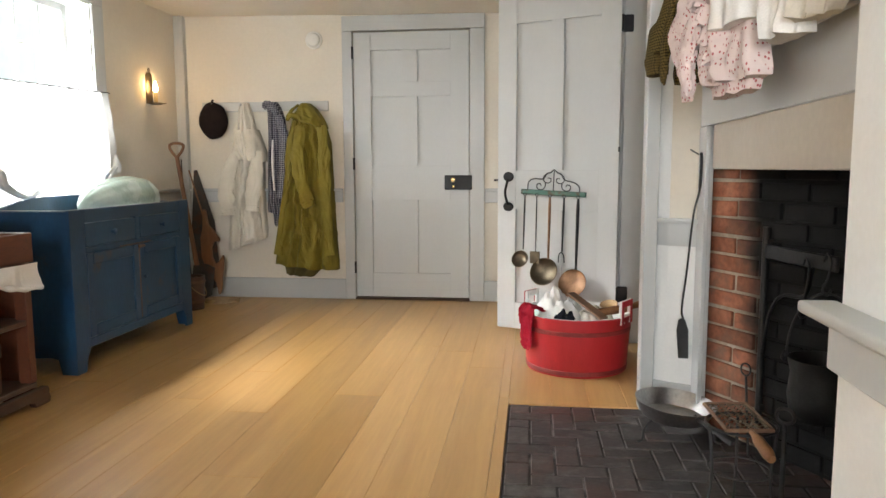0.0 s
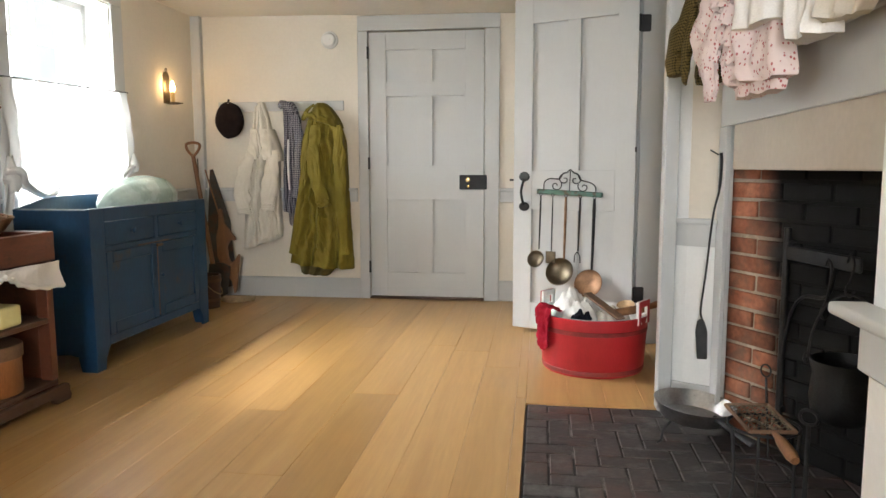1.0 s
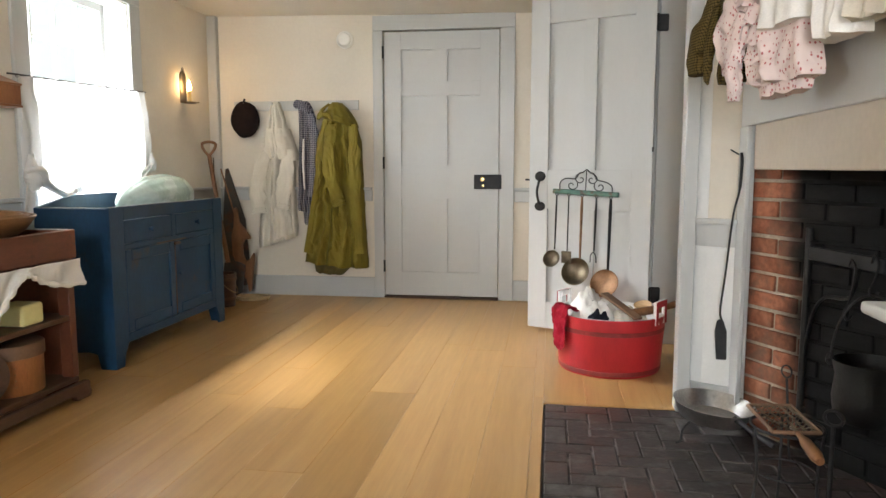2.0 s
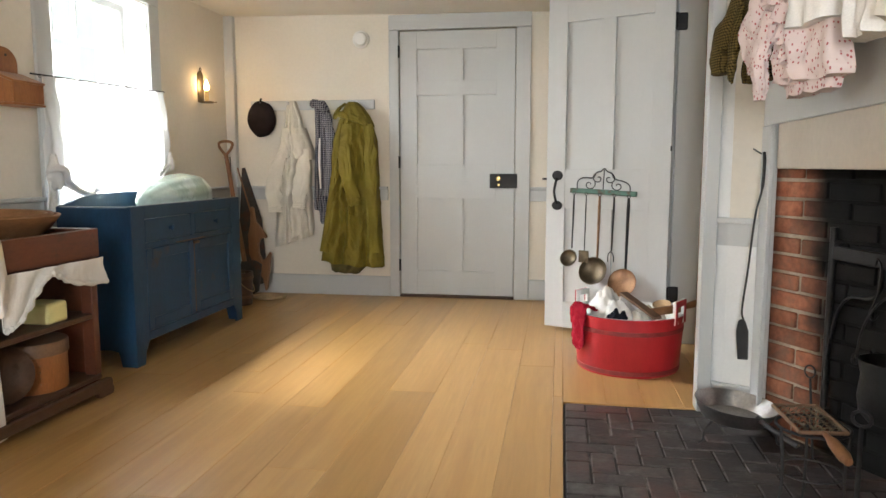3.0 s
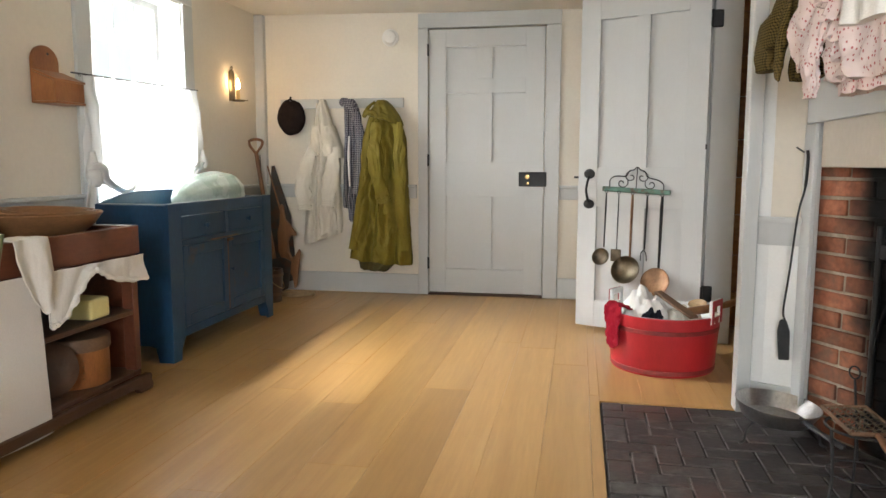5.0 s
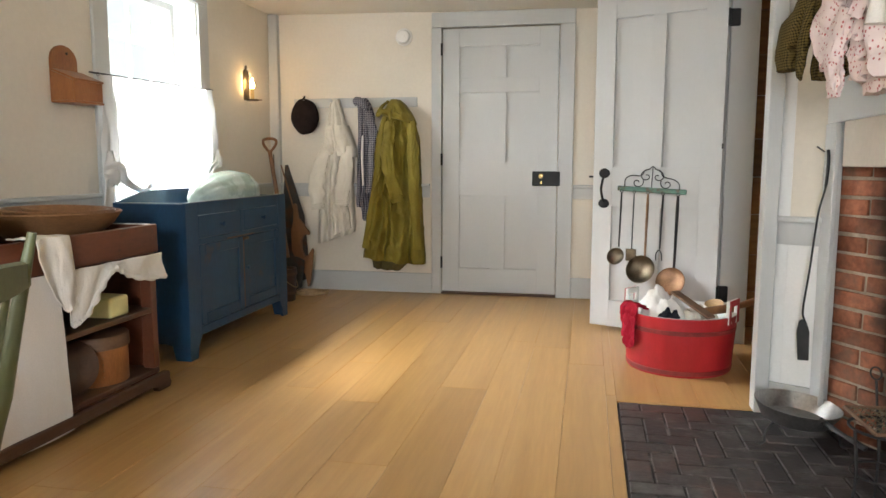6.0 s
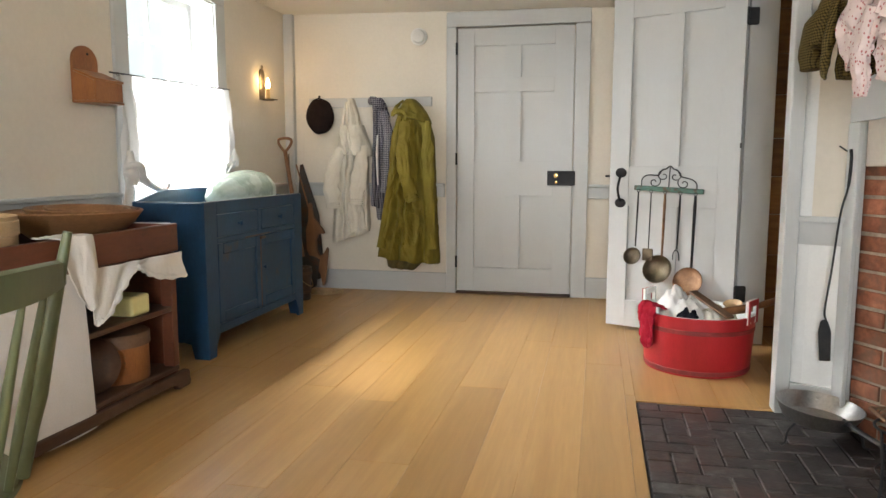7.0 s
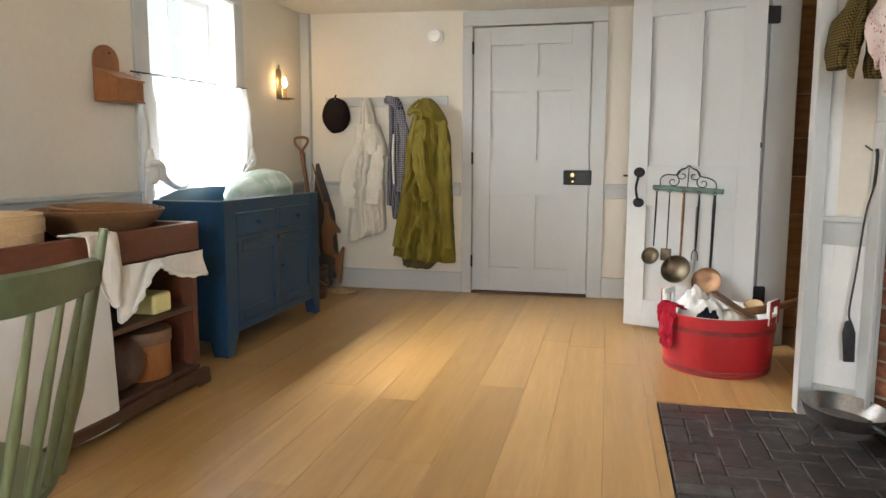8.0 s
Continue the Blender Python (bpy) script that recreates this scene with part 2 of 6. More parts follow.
def sheer_mat():
    m = bpy.data.materials.new("sheer_white_cotton")
    m.use_nodes = True
    n, l = m.node_tree.nodes, m.node_tree.links
    out = n["Material Output"]
    n.remove(n["Principled BSDF"])
    d, t, p = n.new("ShaderNodeBsdfDiffuse"), n.new("ShaderNodeBsdfTranslucent"), n.new("ShaderNodeBsdfTransparent")
    for k in (d, t):
        k.inputs["Color"].default_value = (0.78, 0.775, 0.76, 1)
    a, c = n.new("ShaderNodeMixShader"), n.new("ShaderNodeMixShader")
    a.inputs[0].default_value, c.inputs[0].default_value = 0.42, 0.10
    noise_node = n.new("ShaderNodeTexNoise")
    noise_node.inputs["Scale"].default_value = 260
    bp = n.new("ShaderNodeBump")
    bp.inputs["Strength"].default_value, bp.inputs["Distance"].default_value = 0.2, 0.002
    l.new(noise_node.outputs["Fac"], bp.inputs["Height"])
    for k in (d, t):
        l.new(bp.outputs[0], k.inputs["Normal"])
    l.new(d.outputs[0], a.inputs[1])
    l.new(t.outputs[0], a.inputs[2])
    l.new(a.outputs[0], c.inputs[1])
    l.new(p.outputs[0], c.inputs[2])
    l.new(c.outputs[0], out.inputs["Surface"])
    return m


SHEER = sheer_mat()


def check_mat(name, dark, light, size, axes=("X", "Z"), split=0.5):
    m = bpy.data.materials.new(name)
    m.use_nodes = True
    n, l = m.node_tree.nodes, m.node_tree.links
    b = n["Principled BSDF"]
    b.inputs["Roughness"].default_value = 0.9
    b.inputs["Specular IOR Level"].default_value = 0.1
    co = n.new("ShaderNodeTexCoord")
    total = None
    for ax in axes:
        w = n.new("ShaderNodeTexWave")
        w.bands_direction = ax
        w.inputs["Scale"].default_value = 0.314 / size
        w.inputs["Distortion"].default_value = 0.6
        w.inputs["Detail Scale"].default_value = 1.0
        l.new(co.outputs["Object"], w.inputs["Vector"])
        g = n.new("ShaderNodeMath")
        g.operation = "GREATER_THAN"
        g.inputs[1].default_value = split
        l.new(w.outputs["Fac"], g.inputs[0])
        if total is None:
            total = g.outputs[0]
        else:
            add = n.new("ShaderNodeMath")
            add.operation = "MULTIPLY_ADD"
            add.inputs[1].default_value = 0.5
            half = n.new("ShaderNodeMath")
            half.operation = "MULTIPLY"
            half.inputs[1].default_value = 0.5
            l.new(total, half.inputs[0])
            l.new(g.outputs[0], add.inputs[0])
            l.new(half.outputs[0], add.inputs[2])
            total = add.outputs[0]
    mix = n.new("ShaderNodeMix")
    mix.data_type = "RGBA"
    mix.inputs["A"].default_value, mix.inputs["B"].default_value = (*dark, 1), (*light, 1)
    l.new(total, mix.inputs["Factor"])
    l.new(mix.outputs["Result"], b.inputs["Base Color"])
    return m


NAVYCHECK = check_mat("navy_check_cotton", (0.010, 0.010, 0.030), (0.36, 0.35, 0.38), 0.014, ("X", "Z"), 0.55)
OLIVECHECK = check_mat("olive_check_cotton", (0.014, 0.011, 0.004), (0.125, 0.088, 0.028), 0.009, ("Y", "Z"), 0.4)


def print_mat():
    m = bpy.data.materials.new("pink_print_cotton")
    m.use_nodes = True
    n, l = m.node_tree.nodes, m.node_tree.links
    b = n["Principled BSDF"]
    b.inputs["Roughness"].default_value = 0.9
    b.inputs["Specular IOR Level"].default_value = 0.1
    co = n.new("ShaderNodeTexCoord")
    mp = n.new("ShaderNodeMapping")
    mp.inputs["Scale"].default_value = (84, 96, 62)
    v = n.new("ShaderNodeTexVoronoi")
    v.inputs["Scale"].default_value, v.inputs["Randomness"].default_value = 1.0, 0.7
    l.new(co.outputs["Object"], mp.inputs["Vector"])
    l.new(mp.outputs[0], v.inputs["Vector"])
    ramp = n.new("ShaderNodeValToRGB")
    e = ramp.color_ramp.elements
    e[0].position, e[0].color = 0.20, (0.40, 0.105, 0.11, 1)
    e[1].position, e[1].color = 0.31, (0.68, 0.565, 0.535, 1)
    l.new(v.outputs["Distance"], ramp.inputs[0])
    l.new(ramp.outputs[0], b.inputs["Base Color"])
    return m


PRINT = print_mat()
for cloth in (PRINT, NAVYCHECK, OLIVECHECK):
    cn, cl = cloth.node_tree.nodes, cloth.node_tree.links
    weave = cn.new("ShaderNodeBump")
    weave.inputs["Strength"].default_value = 0.0
    cl.new(weave.outputs[0], cn["Principled BSDF"].inputs["Normal"])
    crease_bump(cn, cl, [k for k in cn if k.bl_idname == "ShaderNodeTexCoord"][0], weave, 0.3)


# ---- building helpers ----
def thing(name, loc, label="", category="", group="", kind=""):
    ob = new(name)
    ob.location = loc
    ob.empty_display_size = 0.05
    return tagged(ob, label, category, group, kind)


def origin(ob):
    v = Vector((0, 0, 0))
    while ob:
        v += Vector(ob.location)
        ob = ob.parent
    return v


def part(name, bm, material, parent=None, label="", smooth=True):
    """Link a bmesh in world coordinates as one mesh under its parent."""
    if parent:
        bmesh.ops.translate(bm, verts=bm.verts, vec=-origin(parent))
    bmesh.ops.recalc_face_normals(bm, faces=bm.faces)
    me = bpy.data.meshes.new(name)
    bm.to_mesh(me)
    bm.free()
    me.materials.append(material)
    if smooth:
        me.shade_smooth()
        me.set_sharp_from_angle(angle=radians(38))
    ob = new(name, me)
    ob.parent = parent
    return tagged(ob, label) if label else ob


def structure(name, bm, material, label, category):
    return tagged(part(name, bm, material), label, category, "", "structure")


def box(x0, x1, y0, y1, z0, z1, bevel=0.003, bm=None, m=None, seg=1):
    own = bmesh.new()
    bmesh.ops.create_cube(own, size=1, matrix=Matrix.Translation(((x0 + x1) / 2, (y0 + y1) / 2, (z0 + z1) / 2)) @ Matrix.Diagonal((abs(x1 - x0), abs(y1 - y0), abs(z1 - z0), 1)))
    if bevel:
        bmesh.ops.bevel(own, geom=own.edges[:], offset=bevel, segments=seg, affect="EDGES", profile=0.6)
    if m:
        bmesh.ops.transform(own, matrix=m, verts=own.verts)
    return join(bm, own)


def join(bm, own):
    if bm is None:
        return own
    me = bpy.data.meshes.new("tmp")
    own.to_mesh(me)
    own.free()
    bm.from_mesh(me)
    bpy.data.meshes.remove(me)
    return bm


def loft(rings, bm=None, closed=True, cap=True, m=None):
    """Skin a row of rings of equal length."""
    own = bmesh.new()
    rows = [[own.verts.new(p) for p in ring] for ring in rings]
    k = len(rows[0])
    for a, b in zip(rows, rows[1:]):
        for i in range(k if closed else k - 1):
            j = (i + 1) % k
            own.faces.new((a[i], a[j], b[j], b[i]))
    if cap and closed:
        own.faces.new(rows[0][::-1])
        own.faces.new(rows[-1])
    if m:
        bmesh.ops.transform(own, matrix=m, verts=own.verts)
    return join(bm, own)


def lathe(profile, seg=32, m=None, bm=None, squash=1.0, cap=False):
    """Turn a profile of (radius, height) about z."""
    rings = [[(max(r, 1e-4) * math.cos(2 * math.pi * i / seg), squash * max(r, 1e-4) * math.sin(2 * math.pi * i / seg), z) for i in range(seg)] for r, z in profile]
    return loft(rings, bm, cap=cap, m=m)


def tube(points, radius, seg=8, bm=None, m=None, flat=1.0):
    """Sweep a round bar through points; radius is a number or one a point."""
    pts = [Vector(p) for p in points]
    rad = radius if isinstance(radius, (list, tuple)) else [radius] * len(pts)
    if len(rad) != len(pts):
        rad = [float(v) for v in np.interp(np.linspace(0, 1, len(pts)), np.linspace(0, 1, len(rad)), rad)]
    rings, side = [], None
    for i, p in enumerate(pts):
        d = (pts[min(i + 1, len(pts) - 1)] - pts[max(i - 1, 0)]).normalized()
        if side is None:
            side = d.orthogonal().normalized()
        side = (side - d * side.dot(d)).normalized()
        up = d.cross(side)
        rings.append([p + rad[i] * (math.cos(a) * side + flat * math.sin(a) * up) for a in [2 * math.pi * k / seg for k in range(seg)]])
    return loft(rings, bm, m=m)


def curve(points, n=8):
    """A smooth line through points (Catmull-Rom)."""
    p = [Vector(q) for q in points]
    p = [2 * p[0] - p[1]] + p + [2 * p[-1] - p[-2]]
    out = []
    for i in range(1, len(p) - 2):
        for k in range(n):
            t = k / n
            out.append(0.5 * ((2 * p[i]) + (p[i + 1] - p[i - 1]) * t + (2 * p[i - 1] - 5 * p[i] + 4 * p[i + 1] - p[i + 2]) * t * t + (3 * p[i] - p[i - 1] - 3 * p[i + 1] + p[i + 2]) * t ** 3))
    return out + [p[-2]]


def plate(outline, thick, m, bm=None, bevel=0.0):
    """A flat plate: an outline in (x, z), as thick along y, set by m."""
    own = bmesh.new()
    face = own.faces.new([own.verts.new((x, 0, z)) for x, z in outline])
    got = bmesh.ops.extrude_face_region(own, geom=[face])
    bmesh.ops.translate(own, verts=[v for v in got["geom"] if isinstance(v, bmesh.types.BMVert)], vec=(0, thick, 0))
    if bevel:
        bmesh.ops.bevel(own, geom=[e for e in own.edges if e.calc_face_angle(0) > 0.6], offset=bevel, segments=2, affect="EDGES")
    bmesh.ops.transform(own, matrix=m, verts=own.verts)
    return join(bm, own)


def sheet(f, nu, nv, thick=0.003, bm=None):
    """Cloth: f(u, v) gives places for u, v in 0..1; two skins sewn at the rim."""
    own = bmesh.new()
    grid = [[Vector(f(i / nu, j / nv)) for j in range(nv + 1)] for i in range(nu + 1)]

    def normal(i, j):
        a = grid[min(i + 1, nu)][j] - grid[max(i - 1, 0)][j]
        b = grid[i][min(j + 1, nv)] - grid[i][max(j - 1, 0)]
        c = a.cross(b)
        return c.normalized() if c.length > 1e-9 else Vector((0, 0, 1))

    up = [[own.verts.new(grid[i][j] + normal(i, j) * thick / 2) for j in range(nv + 1)] for i in range(nu + 1)]
    dn = [[own.verts.new(grid[i][j] - normal(i, j) * thick / 2) for j in range(nv + 1)] for i in range(nu + 1)]
    for i in range(nu):
        for j in range(nv):
            own.faces.new((up[i][j], up[i + 1][j], up[i + 1][j + 1], up[i][j + 1]))
            own.faces.new((dn[i][j], dn[i][j + 1], dn[i + 1][j + 1], dn[i + 1][j]))
    for i in range(nu):
        own.faces.new((up[i][0], dn[i][0], dn[i + 1][0], up[i + 1][0]))
        own.faces.new((up[i][nv], up[i + 1][nv], dn[i + 1][nv], dn[i][nv]))
    for j in range(nv):
        own.faces.new((up[0][j], up[0][j + 1], dn[0][j + 1], dn[0][j]))
        own.faces.new((up[nu][j], dn[nu][j], dn[nu][j + 1], up[nu][j + 1]))
    return join(bm, own)


def wob(x, y, z=0.0, s=1.0):
    return noise.noise(Vector((x * s, y * s, z * s)))


# ---- structure ----
LEFT, RIGHT, FAR, BACK = -2.72, 0.505, 5.447, -2.5
W1, W2, W3 = (3.43, 4.335, 0.80, 2.02), (-1.7, -0.8, 0.80, 2.02), (-0.60, 0.30, 0.80, 2.02)


def ceil_z(x):
    return 2.165 - 0.018 * (x - LEFT)


OUTER = -2.94
bm = box(OUTER, LEFT, -2.8, W2[0], -0.1, 2.3, 0)
box(OUTER, LEFT, W2[1], W1[0], -0.1, 2.3, 0, bm)
box(OUTER, LEFT, W1[1], 5.7, -0.1, 2.3, 0, bm)
for a in (W1, W2):
    box(OUTER, LEFT, a[0], a[1], -0.1, a[2], 0, bm)
    box(OUTER, LEFT, a[0], a[1], a[3], 2.3, 0, bm)
structure("wall_west", bm, PLASTER, "cream plastered wall with a deep window opening", "wall")

bm = box(LEFT, -1.345, FAR, 5.7, -0.1, 2.3, 0)
box(-0.455, 2.0, FAR, 5.7, -0.1, 2.3, 0, bm)
box(-1.345, -0.455, FAR, 5.7, 2.02, 2.3, 0, bm)
box(-1.345, -0.455, FAR + 0.06, 5.7, -0.1, 2.02, 0, bm)
structure("wall_north", bm, PLASTER, "cream plastered end wall round a grey door", "wall")

bm = box(LEFT, W3[0], -2.8, BACK, -0.1, 2.3, 0)
box(W3[1], 2.0, -2.8, BACK, -0.1, 2.3, 0, bm)
box(W3[0], W3[1], -2.8, BACK, -0.1, W3[2], 0, bm)
box(W3[0], W3[1], -2.8, BACK, W3[3], 2.3, 0, bm)
structure("wall_south", bm, PLASTER, "cream plastered wall with a window", "wall")

# the chimney side: wall ends either side of a splayed alcove, and a doorway
bm = box(RIGHT, 2.0, BACK, 1.30, -0.1, 2.3, 0)
loft([[(RIGHT, 1.30, z), (2.0, 1.30, z), (2.0, 1.41, z), (0.66, 1.41, z)] for z in (-0.1, 2.3)], bm)
structure("wall_east_near", bm, WHITE, "white painted wall beside the fireplace", "wall")
bm = loft([[(RIGHT, 3.085, z), (0.552, 3.052, z), (0.66, 3.0, z), (1.3, 3.0, z), (1.3, 3.12, z), (RIGHT, 3.12, z)] for z in (-0.1, 2.3)])
box(RIGHT, 0.64, 3.12, 4.22, 2.06, 2.3, 0, bm)
box(RIGHT, 0.64, 4.22, FAR, -0.1, 2.3, 0, bm)
structure("wall_east", bm, PLASTER, "cream plastered wall between fireplace and doorway", "wall")

bm = bmesh.new()
a, b = ceil_z(-3.02), ceil_z(2.0)
loft([[(-3.02, -2.8, a), (2.0, -2.8, b), (2.0, -2.8, b + 0.12), (-3.02, -2.8, a + 0.12)], [(-3.02, 5.7, a), (2.0, 5.7, b), (2.0, 5.7, b + 0.12), (-3.02, 5.7, a + 0.12)]], bm)
structure("ceiling", bm, CEILING, "smooth off-white plaster ceiling", "ceiling")

# back room behind the doorway
bm = box(2.0, 2.12, -2.8, 5.7, -0.1, 2.3, 0)
structure("wall_closet", bm, PLASTER, "plain plastered wall of the back room", "wall")


# trim
def trim(name, bm, label="grey painted wooden trim", category="trim"):
    return structure(name, bm, TRIM, label, category)


trim("corner_board", box(LEFT, -2.645, 5.395, FAR, 0, 2.16, 0.004), "grey painted upright corner board")
bm = box(LEFT + 0.075, -1.415, FAR - 0.016, FAR, 0, 0.155, 0.003)
trim("baseboard_north", bm, "grey painted baseboard", "baseboard")
trim("baseboard_north", box(-0.348, 0.5, FAR - 0.016, FAR, 0, 0.155, 0.003), "grey painted baseboard", "baseboard")
trim("baseboard_west", box(LEFT, LEFT + 0.016, BACK, 5.395, 0, 0.155, 0.003), "grey painted baseboard", "baseboard")


def rail(x0, x1, y0, y1, facing, name):
    """Chair rail with a projecting cap: facing is the way it looks."""
    fx, fy = facing
    bm = box(min(x0, x0 + 0.018 * fx), max(x1, x1 + 0.018 * fx), min(y0, y0 + 0.018 * fy), max(y1, y1 + 0.018 * fy), 0.748, 0.832, 0.003)
    box(min(x0, x0 + 0.045 * fx), max(x1, x1 + 0.045 * fx), min(y0, y0 + 0.045 * fy), max(y1, y1 + 0.045 * fy), 0.833, 0.853, 0.006, bm, seg=2)
    return trim(name, bm, "grey painted chair rail with a rounded cap", "chair rail")


rail(-2.644, -1.43, FAR, FAR, (0, -1), "chair_rail_north")
rail(-0.345, 0.5, FAR, FAR, (0, -1), "chair_rail_north")
rail(LEFT, LEFT, 4.46, 5.395, (1, 0), "chair_rail_west")
rail(LEFT, LEFT, -0.68, 3.305, (1, 0), "chair_rail_west")

# the closed door's casing
bm = box(-1.415, -1.338, FAR - 0.022, FAR, 0, 2.018, 0.004)
box(-0.458, -0.348, FAR - 0.022, FAR, 0, 2.018, 0.004, bm)
box(-1.415, -0.348, FAR - 0.022, FAR, 2.019, 2.128, 0.004, bm)
trim("door_casing", bm, "grey painted door casing", "door casing")


def leaf(name, m, width, height, z0, thick, cols, rows, label, recess=0.019):
    """A framed door: local x along its width, y through it, front at y = 0."""
    d = thing(name, m.translation, label, "door", "", "structure")
    xs = [0, cols[0][0], cols[0][1], cols[1][0], cols[1][1], width]
    part("stile", box(0, xs[1], 0, thick, z0, height, 0.0007, m=m), TRIM, d)
    part("stile", box(xs[4], width, 0, thick, z0, height, 0.0007, m=m), TRIM, d)
    zs = [z0] + [z for r in rows for z in r] + [height]
    for k in range(0, len(zs), 2):
        part("rail", box(xs[1] + 0.0005, xs[4] - 0.0005, 0.0006, thick, zs[k], zs[k + 1], 0.0007, m=m), TRIM, d)
    for r in rows:
        part("muntin", box(xs[2], xs[3], 0.0003, thick, r[0] + 0.0005, r[1] - 0.0005, 0.0007, m=m), TRIM, d)
        for c in cols:
            bm = box(c[0] - 0.004, c[1] + 0.004, recess, thick - 0.008, r[0] - 0.004, r[1] + 0.004, 0.001, m=m)
            part("panel", bm, TRIM, d)
    return d


D1 = leaf("door_1", pose(-1.333, FAR - 0.004, 0), 0.868, 2.010, 0.022, 0.042, [(0.130, 0.365), (0.482, 0.730)], [(0.205, 0.766), (1.022, 1.538), (1.645, 1.878)], "closed grey six-panel wooden door")
for z in (0.25, 1.04, 1.86):
    part("hinge", tube([(-1.336, FAR - 0.026, z - 0.045), (-1.336, FAR - 0.026, z + 0.045)], 0.008), IRON, D1, "black iron hinge")
LOCK = part("lock_case", box(-0.645, -0.44, FAR - 0.03, FAR - 0.004, 0.845, 0.952, 0.004), IRON, D1, "black iron rim lock")
part("knob", lathe([(0.0, 0.045), (0.012, 0.044), (0.018, 0.036), (0.017, 0.026), (0.008, 0.018), (0.007, 0.0), (0.015, -0.002)], 20, pose(-0.578, FAR - 0.03, 0.918, 90)), BRASS, LOCK, "round brass knob")
part("keyhole_cover", lathe([(0.0, 0.006), (0.009, 0.005), (0.011, 0.0)], 16, pose(-0.578, FAR - 0.03, 0.868, 90)), BRASS, LOCK, "brass keyhole cover")
part("threshold", box(-1.338, -0.458, FAR - 0.03, FAR + 0.03, 0.001, 0.016, 0.003), DARKWOOD, D1, "dark wooden threshold")

# the open door, turned back into the room on its hinges
HX, HY = 0.478, 4.176
ODANG = math.degrees(math.atan2(4.176 - 4.468, 0.478 + 0.204))
OM = pose(-0.204, 4.468, 0, 0, 0, ODANG)
D2 = leaf("door_2", OM, 0.742, 1.99, 0.026, 0.034, [(0.118, 0.335), (0.412, 0.628)], [(0.187, 0.757), (0.99, 1.845)], "grey four-panel door standing open into the room")
for z in (0.285, 1.79):
    part("hinge", box(0.488, 0.545, 4.192, 4.2145, z - 0.045, z + 0.045, 0.004), IRON, D2, "black iron butt hinge")
    part("hinge_pin", tube([(0.484, 4.180, z - 0.045), (0.484, 4.180, z + 0.045)], 0.008), IRON, D2, "black iron hinge pin")
HANDLE = part("handle", tube(curve([(0.07, -0.006, 0.935), (0.07, -0.022, 0.915), (0.07, -0.045, 0.87), (0.07, -0.042, 0.84), (0.07, -0.02, 0.80), (0.07, -0.006, 0.785)]), 0.008, 8, m=OM, flat=0.8), IRON, D2, "black iron thumb latch handle")
for z in (0.952, 0.772):
    part("handle_plate", lathe([(0.0, 0.008), (0.03, 0.006), (0.035, 0.0)], 20, OM @ pose(0.07, 0, z, 90), squash=0.85 if z > 0.9 else 0.8), IRON, HANDLE)
part("latch_bar", box(-0.035, 0.012, 0.012, 0.022, 0.925, 0.937, 0.002, m=OM), IRON, D2, "iron latch bar")
part("keeper", box(0.738, 0.746, -0.004, 0.006, 1.09, 1.12, 0.002, m=OM), IRON, D2)

# doorway jambs and casing
bm = box(RIGHT - 0.002, 0.65, 4.217, 4.245, 0, 2.04, 0.003)
box(RIGHT - 0.002, 0.645, 3.121, 4.216, 2.032, 2.06, 0.003, bm)
trim("door_jamb", bm, "grey painted door jamb in shade", "door jamb")
bm = box(0.450, RIGHT - 0.001, 3.035, 3.119, 0, 2.14, 0.004)
box(RIGHT - 0.02, RIGHT, 4.246, 4.36, 0, 2.06, 0.004, bm)
trim("doorway_casing", bm, "grey painted doorway casing", "door casing")

# wall end by the fireplace: baseboard and chair rail follow the splay
def splay(profile_out, z0, z1, bm=None):
    p, q, r = Vector((RIGHT - 0.003, 3.088)), Vector((0.552, 3.052)), Vector((0.655, 3.003))
    o = profile_out
    outer = [(p.x - 0.7 * o, p.y - 0.9 * o), (q.x - 0.5 * o, q.y - 0.95 * o), (r.x - 0.3 * o, r.y - 1.0 * o)]
    inner = [(r.x, r.y), (q.x, q.y), (p.x, p.y)]
    own = loft([[(x, y, z) for x, y in outer + inner] for z in (z0, z1)])
    bmesh.ops.bevel(own, geom=own.edges[:], offset=0.002, segments=1, affect="EDGES")
    return join(bm, own)


# White on the splayed strip paints in the window's light; the panel is white.
bm = loft([[(0.4995, 3.0825, z), (0.5505, 3.0495, z), (0.552, 3.053, z), (0.502, 3.086, z)] for z in (0.126, 2.15)])
loft([[(0.5505, 3.0487, z), (0.6535, 2.9995, z), (0.655, 3.003, z), (0.552, 3.052, z)] for z in (0.126, 0.691)], bm)
structure("corner_strip", bm, WHITE, "corner strip with window light painted in, and white painted panel on the wall end", "trim")
trim("baseboard_east", splay(0.016, 0, 0.125), "grey painted baseboard", "baseboard")
bm = splay(0.016, 0.692, 0.782)
splay(0.04, 0.783, 0.803, bm)
trim("chair_rail_east", bm, "grey painted chair rail with a cap", "chair rail")
bm = box(RIGHT - 0.02, RIGHT, BACK, 1.30, 0.672, 0.762, 0.003)
box(RIGHT - 0.064, RIGHT, BACK, 1.322, 0.763, 0.784, 0.008, bm, seg=3)
trim("chair_rail_east", bm, "grey painted chair rail with a rounded nose", "chair rail")
trim("baseboard_east", box(RIGHT - 0.016, RIGHT, BACK, 1.30, 0, 0.125, 0.003), "grey painted baseboard", "baseboard")


